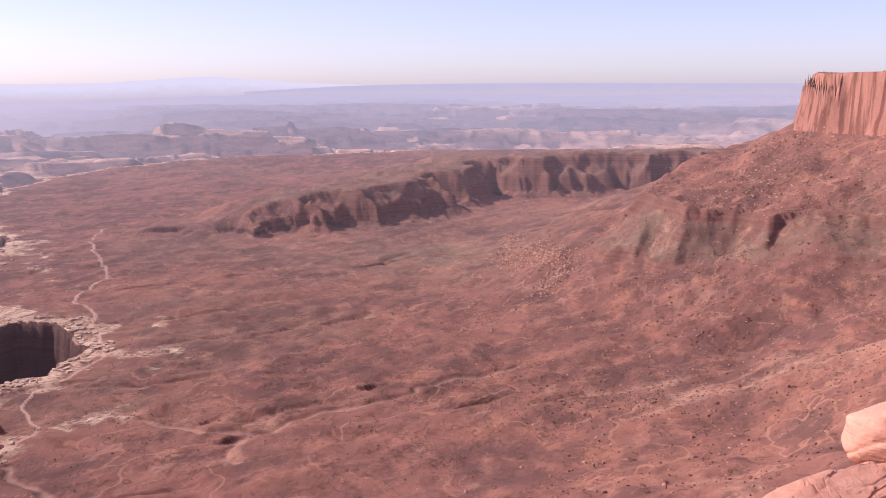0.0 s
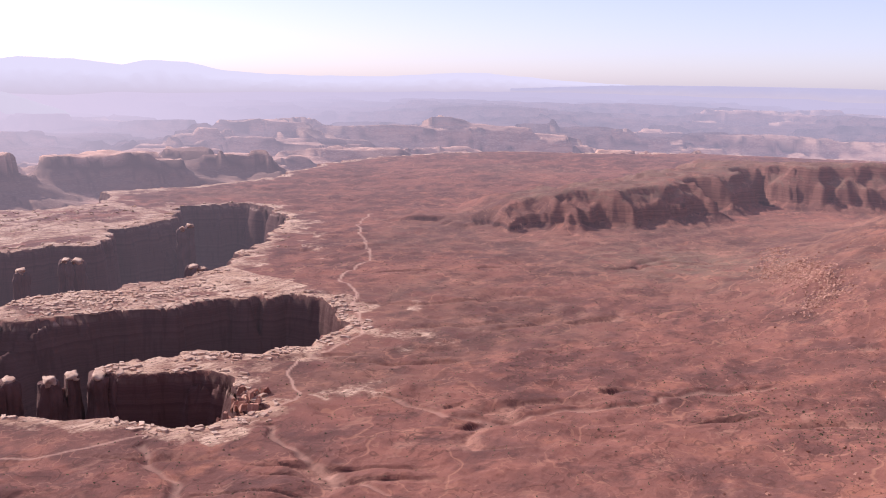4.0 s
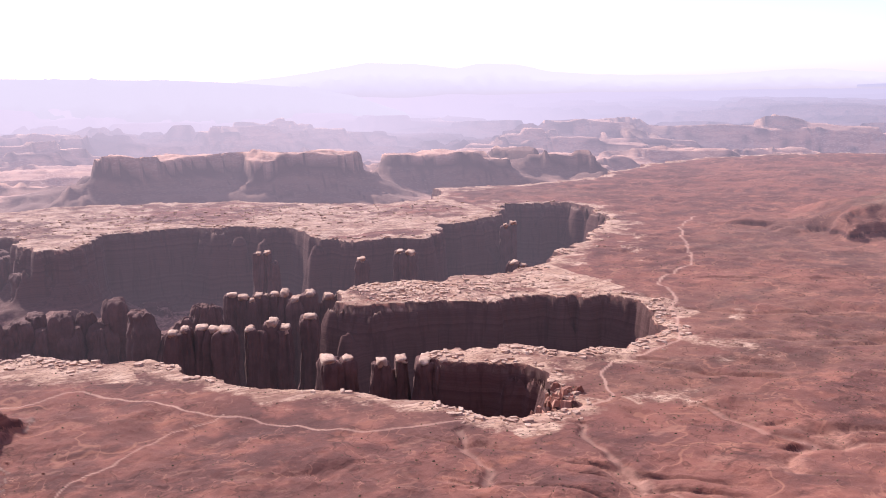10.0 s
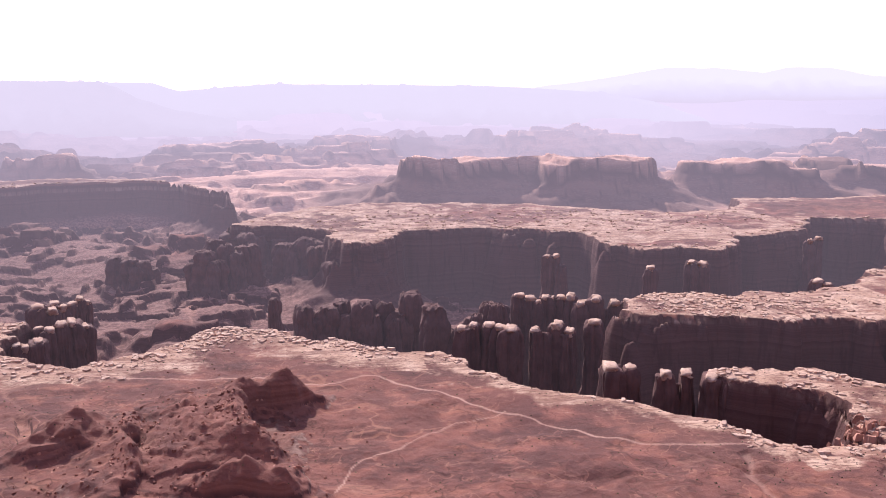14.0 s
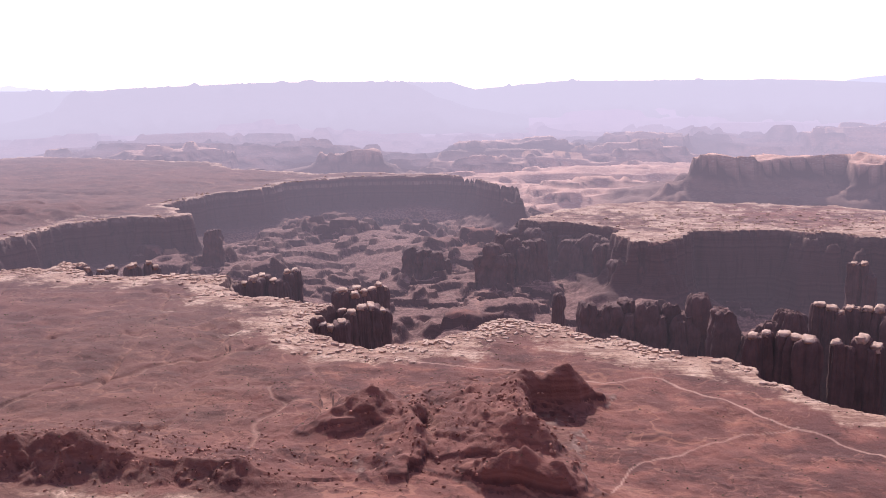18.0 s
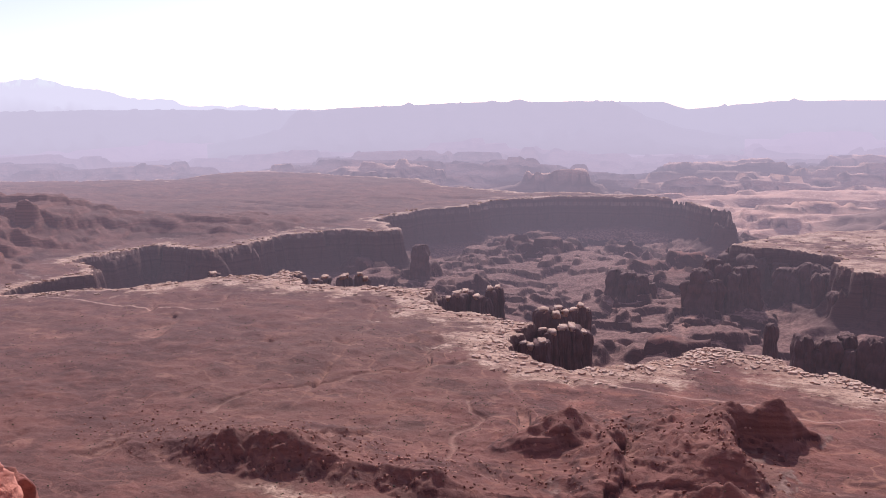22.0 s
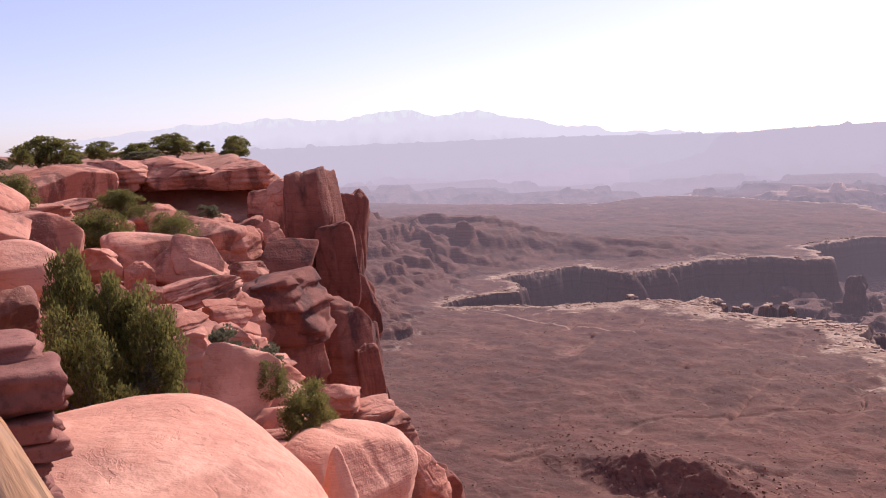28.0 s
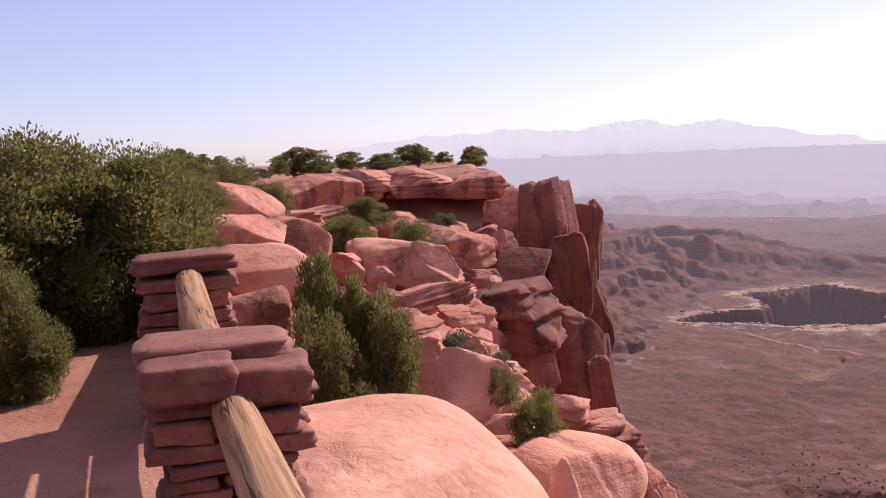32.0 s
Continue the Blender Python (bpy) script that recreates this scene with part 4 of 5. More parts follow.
# smaller rubble between them
CHIPS = [rock_points(k, 200 + i, 9) for i, k in enumerate("bblbsb")]
CHIPS = [mesh_of("rubble", q * 0.5, quads, SANDSTONE) for q, quads in CHIPS]
rnd = random.Random(9)
for i in range(290):
    turn, far = rnd.uniform(-77, -57.5), 9 + 56 * rnd.random() ** 1.4
    at = spot(turn, far)
    ground = float(rim_height(np.array([at.x]), np.array([at.y]))[0][0])
    w = rnd.uniform(0.014, 0.046) * (far + 6)
    ob = new("rubble_rock", CHIPS[i % len(CHIPS)])
    ob.matrix_world = Matrix.Translation((at.x, at.y, ground + w * 0.12)) @ Matrix.Rotation(rnd.uniform(0, 6.28), 4, "Z") @ Matrix.Rotation(rnd.uniform(-0.25, 0.25), 4, "X") @ Matrix.Diagonal((w * rnd.uniform(0.8, 1.5), w, w * rnd.uniform(0.4, 0.8), 1))
    tagged(ob, "small broken piece of red sandstone rubble", "rock", group="rim rubble")
# a thin bedded ledge at the drop beside the overlook
rock("l", 84.6, 6.05, -1.1, 2.5, 0.16, 88, 0.14, 57, 0, 36)
# the broad bare ledge in front of the wall
rock("r", -67.0, 7.1, -1.28, 2.25, 1.45, 77, 1.6, 8, 2, 36)


# ---- the overlook's wall: stone piers with log rails between them ----
def pier_stone_material():
    n = Nodes("dressed_sandstone")
    p = n.local()
    one = n.add("ShaderNodeObjectInfo").outputs["Random"]
    a, b, c = n.noise(p, 5.0, 4.0), n.noise(p, 24.0, 5.0, 0.65), n.noise(p, 90.0, 3.0, 0.7)
    col = n.mix(one, (0.17, 0.06, 0.046), (0.285, 0.11, 0.082))
    col = n.mix(n.step(a, 0.45, 0.7, 0.0, 0.6), col, (0.33, 0.145, 0.11))
    col = n.mix(n.step(b, 0.5, 0.3, 0.0, 0.6), col, (0.095, 0.04, 0.033))
    return n.finish(col, 0.9, n.math("ADD", b, n.math("MULTIPLY", c, 0.5)), 0.7, 0.012)


def log_material():
    n = Nodes("weathered_pine_log")
    p = n.local()
    grain = n.noise(n.scale(p, (30, 30, 1.2)), 1.0, 5.0, 0.6)
    tone = n.noise(n.scale(p, (5, 5, 0.9)), 1.0, 3.0)
    knot = n.voronoi(n.scale(p, (6, 6, 2.2)), 1.0)
    col = n.mix(n.step(tone, 0.35, 0.65), (0.34, 0.16, 0.075), (0.46, 0.255, 0.135))
    col = n.mix(n.step(grain, 0.52, 0.36, 0.0, 0.85), col, (0.17, 0.085, 0.04))
    col = n.mix(n.step(knot, 0.11, 0.04, 0.0, 0.8), col, (0.2, 0.1, 0.045))
    check = n.noise(n.scale(p, (11, 11, 0.55)), 1.0, 3.0, 0.6)
    check = n.math("MULTIPLY", n.step(n.math("ABSOLUTE", n.math("SUBTRACT", check, 0.5)), 0.016, 0.003), n.step(n.noise(n.scale(p, (9, 9, 2.0)), 1.0, 2.0), 0.42, 0.52))
    col = n.mix(n.math("MULTIPLY", check, 0.9), col, (0.07, 0.035, 0.018))
    grey = n.noise(n.scale(p, (7, 7, 1.6)), 1.0, 3.0)
    col = n.mix(n.step(grey, 0.5, 0.68, 0.0, 0.6), col, (0.29, 0.19, 0.135))
    return n.finish(col, 0.75, n.math("SUBTRACT", grain, n.math("MULTIPLY", check, 1.5)), 0.7, 0.012)


PIER_STONE, LOG = pier_stone_material(), log_material()


def stone_block(parent, x, y, z, sx, sy, sz, seed, label=""):
    q, quads = block_grid(9)
    r = q / (np.sum(np.abs(q) ** 18, 1) ** (1 / 18))[:, None]
    shift = seed * np.array([2.3, 1.1, 3.7])
    r = r * (1 + 0.1 * clot(r * 1.7 + shift, 1.0, 3, 3) * np.array([[1], [1], [0.6]]).T.mean())[:, None]
    r[:, :2] *= (1 + 0.09 * clot(np.stack([r[:, 0] * 0.8, r[:, 1] * 0.8, r[:, 2] * 2.5], -1) + shift, 1.0, 2, 8))[:, None]
    me = mesh_of("stone", r * np.array([sx, sy, sz]) / 2, quads, PIER_STONE)
    ob = part("stone", me, parent, label)
    rnd = random.Random(seed)
    ob.matrix_local = pose(x, y, z, rnd.uniform(-1.5, 1.5), rnd.uniform(-1.5, 1.5), rnd.uniform(-5, 5))
    return ob


def pier(turn, far, width, height, seed, caps):
    base = tagged(new("stone_pier"), "dry-laid red sandstone pier with flat cap slabs", "pier", group="wall piers")
    base.matrix_world = Matrix.Translation(spot(turn, far, 0)) @ Matrix.Rotation(radians(-turn + 3), 4, "Z")
    rnd = random.Random(seed)
    z, course = -0.25, 0
    top = height - caps
    while z < top - 0.02:
        t = min(rnd.choice((0.05, 0.07, 0.09, 0.12, 0.15)), top - z)
        if top - z - t < 0.05:
            t = top - z
        out = rnd.uniform(-0.035, 0.05)
        cut = rnd.uniform(-0.14, 0.14)
        for row, y in ((0, -0.25), (1, 0.25)):
            full = width + 2 * out
            left = full / 2 + cut * (1 if row else -1)
            for x, w in ((-full / 2 + left / 2, left), (full / 2 - (full - left) / 2, full - left)):
                course += 1
                stone_block(base, x + rnd.uniform(-0.015, 0.015), y * width, z + t / 2, w - 0.006, width * 0.5 + rnd.uniform(0, 0.03), t - 0.008, seed * 100 + course)
        z += t
    return base


def cap(base, x, y, z, sx, sy, sz, seed):
    return stone_block(base, x, y, z, sx, sy, sz, seed, "flat sandstone cap slab")


near_pier = pier(-75.7, 3.62, 0.52, 0.97, 3, 0.25)
cap(near_pier, -0.02, 0.16, 0.9, 0.58, 0.4, 0.09, 501)
cap(near_pier, -0.13, -0.18, 0.86, 0.32, 0.3, 0.13, 502)
cap(near_pier, 0.16, -0.11, 0.82, 0.3, 0.38, 0.13, 503)
cap(near_pier, 0.0, 0.05, 0.76, 0.6, 0.58, 0.07, 504)
far_pier = pier(-77.5, 6.3, 0.56, 1.06, 5, 0.12)
cap(far_pier, 0.0, 0.0, 1.02, 0.63, 0.62, 0.11, 511)


def log_rail(a, b, r1, r2, seed):
    """A peeled log from a to b, bowed, knotty and split, with rounded ends."""
    a, b = Vector(a), Vector(b)
    length = (b - a).length
    rings, sides = 40, 26
    t = np.linspace(0, 1, rings)
    ang = np.linspace(0, 2 * np.pi, sides, endpoint=False)
    tt, aa = np.repeat(t, sides), np.tile(ang, rings)
    r = r1 + (r2 - r1) * tt
    endness = np.minimum(tt, 1 - tt) * length
    r = r * np.where(endness < 0.05, np.sqrt(np.clip(1 - (1 - endness / 0.05) ** 2 * 0.75, 0.05, 1)), 1)
    p = np.stack([np.cos(aa), np.sin(aa), tt * length * 2], -1)
    r = r * (1 + 0.05 * clot(p * 1.2 + seed, 1.0, 3, 2))
    split = np.exp(-((np.mod(aa + 0.25 * np.sin(tt * 5) - 1.9 + np.pi, 2 * np.pi) - np.pi) / 0.09) ** 2) + 0.8 * np.exp(-((np.mod(aa + 0.2 * np.sin(tt * 7 + 2) - 1.1 + np.pi, 2 * np.pi) - np.pi) / 0.07) ** 2)
    r = r * (1 - 0.1 * split)
    pts = np.stack([r * np.cos(aa) + 0.01 * np.sin(tt * 4 + seed), r * np.sin(aa), tt * length], -1)
    i = np.arange(rings - 1)[:, None] * sides
    j = np.arange(sides)
    k = (j + 1) % sides
    quads = np.stack([i + j, i + k, i + sides + k, i + sides + j], -1).reshape(-1, 4)
    caps = []
    for s, flip in ((0, True), ((rings - 1) * sides, False)):
        for m in range(0, sides // 2 - 1):
            four = [s + m, s + m + 1, s + sides - 2 - m, s + sides - 1 - m]
            caps.append(four[::-1] if flip else four)
    quads = np.concatenate([quads, np.array(caps)])
    ob = new("log_rail", mesh_of("log_rail", pts, quads, LOG, True))
    ob.matrix_world = Matrix.Translation(a) @ (b - a).to_track_quat("Z", "Y").to_matrix().to_4x4()
    return tagged(ob, "peeled weathered yellow pine log rail set into stone piers", "rail", group="log rails")


log_rail(spot(-75.5, 3.45, 0.74), (-0.35, 0.36, 0.7), 0.075, 0.09, 1)
log_rail(spot(-77.35, 6.15, 0.92), spot(-76.2, 3.8, 0.84), 0.085, 0.085, 2)
# two lower rails, out of sight, added for their shadow on the ground
log_rail(spot(-77.35, 6.15, 0.42), spot(-76.2, 3.8, 0.38), 0.08, 0.085, 4)
log_rail(spot(-77.35, 6.15, 0.66), spot(-76.2, 3.8, 0.61), 0.08, 0.08, 6)
# unseen lower pier and rails beyond, added to shade the ground at left
unseen_pier = pier(-78.3, 9.4, 0.56, 0.66, 7, 0.1)
cap(unseen_pier, 0.0, 0.0, 0.62, 0.62, 0.6, 0.1, 513)
for k, z in enumerate((0.62, 0.42, 0.22)):
    log_rail(spot(-78.2, 9.1, z - 0.12), spot(-77.6, 6.5, z), 0.08, 0.085, 7 + k)



# ---- junipers and brush ----
def foliage_material(name, dark, light, tip):
    n = Nodes(name)
    one = n.add("ShaderNodeNewGeometry").outputs["Random Per Island"]
    p = n.place()
    a = n.noise(p, 1.6, 3.0)
    col = n.mix(n.step(one, 0.1, 0.9), dark, light)
    col = n.mix(n.step(a, 0.5, 0.7, 0.0, 0.6), col, tip)
    n.put(n.bsdf.inputs["Base Color"], col)
    n.bsdf.inputs["Roughness"].default_value = 0.7
    thin = n.add("ShaderNodeBsdfTranslucent", None, Color=tip)
    both = n.add("ShaderNodeMixShader", None, i0=0.42, i1=n.bsdf.outputs[0], i2=thin.outputs[0])
    n.tree.links.new(both.outputs[0], n.out.inputs["Surface"])
    return n.mat


def bark_material():
    n = Nodes("shaggy_juniper_bark")
    p = n.place()
    a = n.noise(n.scale(p, (14, 14, 2.5)), 1.0, 4.0, 0.65)
    return n.finish(n.mix(n.step(a, 0.35, 0.65), (0.12, 0.085, 0.065), (0.3, 0.24, 0.2)), 0.9, a, 0.7, 0.02)


JUNIPER = foliage_material("juniper_green", (0.042, 0.046, 0.016), (0.145, 0.136, 0.043), (0.26, 0.225, 0.066))
BRUSH = foliage_material("grey_brush", (0.11, 0.095, 0.06), (0.2, 0.17, 0.11), (0.17, 0.16, 0.09))
BARK = bark_material()


def tube(points, radii, sides=6):
    pts, quads = [], []
    for i, (p, r) in enumerate(zip(points, radii)):
        d = (points[min(i + 1, len(points) - 1)] - points[max(i - 1, 0)]).normalized()
        u = d.orthogonal().normalized()
        v = d.cross(u)
        pts += [tuple(p + (u * math.cos(a) + v * math.sin(a)) * r) for a in (2 * math.pi * k / sides for k in range(sides))]
    for i in range(len(points) - 1):
        for k in range(sides):
            m = (k + 1) % sides
            quads.append((i * sides + k, i * sides + m, (i + 1) * sides + m, (i + 1) * sides + k))
    return pts, quads


def juniper(seed, clumps, blades, spread, leaf, material=JUNIPER, name="juniper_tree", label="bushy green juniper growing among the rim rocks", lean=0.0, gap=0.3):
    """A tree one metre high and about one wide: twisted trunk, limbs, and tufts of scale leaves at their ends."""
    rnd = random.Random(seed)
    rng = np.random.default_rng(seed)
    base = tagged(new(name), label, "tree" if "tree" in name else "bush", group="rim junipers" if "tree" in name else "rim brush")
    pts, quads, ends = [], [], []

    def limb(a, b, r1, r2, bend, steps=5):
        line = [a.lerp(b, k / (steps - 1)) + Vector((rnd.uniform(-bend, bend), rnd.uniform(-bend, bend), rnd.uniform(-bend, bend) * 0.5)) * (0 < k < steps - 1) for k in range(steps)]
        p, q = tube(line, [r1 + (r2 - r1) * k / (steps - 1) for k in range(steps)])
        start = len(pts)
        pts.extend(p)
        quads.extend(tuple(i + start for i in f) for f in q)
        return line

    trunk = limb(Vector((0, 0, -0.06)), Vector((lean, rnd.uniform(-0.05, 0.05), 0.55)), 0.045, 0.025, 0.04, 6)
    for i in range(clumps):
        turn, up = rnd.uniform(0, 2 * math.pi), rnd.uniform(0.1, 1.0)
        # wider low down and uneven all round
        wide = spread * (0.5 + 0.14 * math.sin(turn * 2 + seed) + 0.1 * math.sin(turn * 3 + seed * 2)) * math.sqrt(max(0.05, 1 - ((up - 0.38) / 0.66) ** 2))
        d = wide * math.sqrt(rnd.uniform(0.22, 1.0))
        c = Vector((lean * up * 1.6 + d * math.cos(turn), d * math.sin(turn), up * (0.9 + 0.12 * math.sin(turn * 2.5 + seed))))
        # foliage gathers in lobes
        if i % 9 and clumps > 300:
            c = ends[i - i % 9] + Vector((rnd.gauss(0, 0.055), rnd.gauss(0, 0.055), rnd.gauss(0, 0.045)))
        ends.append(c)
        if i % 5 == 0:
            limb(trunk[min(len(trunk) - 1, 1 + int(up * 4))].copy(), c, 0.016, 0.004, 0.04)
    part("trunk", mesh_of("trunk", pts, quads, BARK), base, "twisted grey trunk and limbs")
    # tufts
    c = np.repeat(np.array([tuple(e) for e in ends]), blades, 0)
    n = len(c)
    size = np.repeat(rng.uniform(0.05, 0.115, clumps), blades)[:, None] * (0.75 + 0.5 * spread)
    off = rng.normal(size=(n, 3))
    off = off / np.linalg.norm(off, axis=1)[:, None] * rng.uniform(0.25, 1.0, (n, 1)) ** 0.5
    root = c + off * size * np.array([1, 1, 0.8])
    way = off * 0.8 + rng.normal(size=(n, 3)) * 0.3 + np.array([0, 0, 0.6])
    way = way / np.linalg.norm(way, axis=1)[:, None]
    side = np.cross(way, rng.normal(size=(n, 3)))
    side = side / np.linalg.norm(side, axis=1)[:, None]
    long = leaf * rng.uniform(0.6, 1.4, (n, 1))
    quad = np.stack([root - side * long * 0.16, root + way * long * 0.45 - side * long * 0.26, root + way * long, root + way * long * 0.5 + side * long * 0.26], 1)
    part("crown", mesh_of("crown", quad.reshape(-1, 3), np.arange(n * 4).reshape(-1, 4), material), base)
    return base


def plant(tree, turn, far, z_mid, w, h, spin):
    """Stands a copy so that its crown fills the given width and height."""
    m = Matrix.Translation(spot(turn, far, z_mid - h / 2)) @ Matrix.Rotation(radians(spin), 4, "Z") @ Matrix.Diagonal((w, w, h, 1))
    return copy_thing(tree, m)


NEAR_TREES = [juniper(11, 640, 230, 1.0, 0.02), juniper(12, 580, 220, 1.0, 0.021)]
MID_TREES = [juniper(21, 200, 90, 1.0, 0.034), juniper(22, 190, 90, 0.95, 0.036, lean=0.1), juniper(23, 200, 80, 1.05, 0.034)]
FAR_TREES = [juniper(31, 120, 70, 0.95, 0.06, lean=0.08), juniper(32, 100, 70, 0.95, 0.06, lean=-0.1), juniper(33, 130, 70, 0.95, 0.06)]
SHRUBS = [juniper(41, 60, 40, 1.1, 0.1, BRUSH, "dry_shrub", "dry grey-brown shrub on the rocks")]
T_NEAR = [(-87.0, 9.5, 0.9, 2.4, 2.0), (-78.8, 15, 0.95, 1.6, 1.7), (-88.5, 7.4, 0.5, 0.9, 1.05), (-76.9, 14, 0.65, 0.75, 0.8), (-77.5, 24, 1.1, 2.0, 1.7), (-81.8, 11.0, 0.8, 1.7, 1.7), (-84.4, 10.0, 0.85, 1.9, 1.95)]
T_MID = [(-69.6, 12.9, -0.8, 0.95, 2.2), (-66.2, 12.2, -1.05, 1.0, 1.8), (-69.5, 11.6, -1.09, 0.95, 1.62), (-67.6, 12.6, -0.95, 0.8, 1.9), (-67.7, 34, -1.17, 1.94, 1.7), (-63.7, 36, -1.3, 1.64, 1.2),
         (-66.4, 45, -0.77, 2.1, 1.4), (-72.3, 42, 0.21, 1.8, 1.45), (-74.4, 45, 1.16, 2.2, 1.8), (-71.5, 60, 1.58, 1.1, 0.9)]
T_EDGE = [(-56.7, 9.5, -1.19, 0.66, 0.72), (-58.7, 11.5, -1.27, 0.45, 0.49), (-51.4, 13, -2.96, 0.61, 0.75)]
T_BRUSH = [(-61.3, 15, -1.47, 0.57, 0.47), (-61.2, 26, -2.17, 0.79, 0.63), (-61.6, 60, -2.28, 1.28, 0.87), (-66.0, 12.0, -1.2, 0.4, 0.35), (-60.0, 14.0, -1.55, 0.45, 0.4), (-58.6, 16, -2.0, 0.5, 0.4),
           (-73.0, 64, 1.25, 2.2, 0.8), (-75.5, 66, 1.5, 2.4, 0.8), (-69.0, 80, 1.6, 2.6, 0.8), (-65.0, 82, 1.4, 2.4, 0.7), (-77.6, 50, 1.2, 2.0, 0.9)]
T_SKY = [(-70.5, 78, 2.3, 4.3, 2.2), (-67.2, 85, 2.15, 2.4, 1.6), (-65.3, 85, 1.85, 3.1, 1.6), (-63.1, 88, 2.45, 3.4, 1.9), (-59.8, 92, 2.05, 3.1, 2.1), (-68.9, 70, 1.3, 1.5, 0.9),
         (-56.6, 60, -0.75, 1.7, 0.9), (-52.9, 56, -1.97, 1.36, 0.75), (-76.0, 90, 2.7, 1.9, 1.3), (-74.9, 95, 2.6, 1.7, 1.1), (-61.5, 90, 2.0, 1.6, 1.1), (-77.4, 80, 2.75, 2.7, 2.1)]
for trees, rows in ((NEAR_TREES, T_NEAR), (MID_TREES, T_MID + T_EDGE), (FAR_TREES, T_SKY), (SHRUBS, T_BRUSH)):
    for i, (turn, far, z, w, h) in enumerate(rows):
        plant(trees[i % len(trees)], turn, far, z - (0.2 * h if trees is FAR_TREES else 0), w, h, i * 73 % 360)
    for tree in trees:
        for ob in (*tree.children_recursive, tree):
            bpy.data.objects.remove(ob)


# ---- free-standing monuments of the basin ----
def monument_material(name="shade_dark_monument_rock", hazy=False):
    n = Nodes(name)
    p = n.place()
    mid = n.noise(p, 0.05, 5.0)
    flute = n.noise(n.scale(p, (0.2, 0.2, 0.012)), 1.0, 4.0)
    # rock tones kept dark to give the backlit towers their shade
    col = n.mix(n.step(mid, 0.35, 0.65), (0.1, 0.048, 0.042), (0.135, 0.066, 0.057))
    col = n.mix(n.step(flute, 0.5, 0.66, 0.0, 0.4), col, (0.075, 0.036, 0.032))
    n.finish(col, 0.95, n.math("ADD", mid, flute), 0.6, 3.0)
    # far towers: haze glow is mixed into the rock
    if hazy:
        haze_glow(n, p)
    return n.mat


def caprock_material():
    n = Nodes("pale_caprock")
    p = n.place()
    mid, fine = n.noise(p, 0.08, 5.0), n.noise(p, 0.5, 4.0)
    col = n.mix(n.step(mid, 0.35, 0.65), (0.33, 0.2, 0.145), (0.5, 0.345, 0.26))
    col = n.mix(n.step(fine, 0.45, 0.3, 0.0, 0.6), col, (0.22, 0.12, 0.085))
    return n.finish(col, 0.95, fine, 0.6, 1.0)


def simple_material(name, a, b, scale):
    n = Nodes(name)
    one = n.add("ShaderNodeNewGeometry").outputs["Random Per Island"]
    p = n.place()
    return n.finish(n.mix(n.step(n.math("ADD", n.math("MULTIPLY", one, 0.6), n.math("MULTIPLY", n.noise(p, scale), 0.4)), 0.2, 0.8), a, b), 0.95)


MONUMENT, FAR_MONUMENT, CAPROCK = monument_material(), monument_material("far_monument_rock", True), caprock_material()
TALUS = simple_material("talus_rock", (0.16, 0.06, 0.042), (0.4, 0.2, 0.14), 0.6)
PALE_TALUS = simple_material("pale_talus_rock", (0.26, 0.12, 0.085), (0.46, 0.26, 0.19), 0.6)
CRAG = simple_material("dark_crag_rock", (0.13, 0.05, 0.036), (0.25, 0.11, 0.08), 0.4)
PLAIN_BRUSH = simple_material("desert_brush", (0.05, 0.045, 0.025), (0.12, 0.095, 0.05), 0.6)


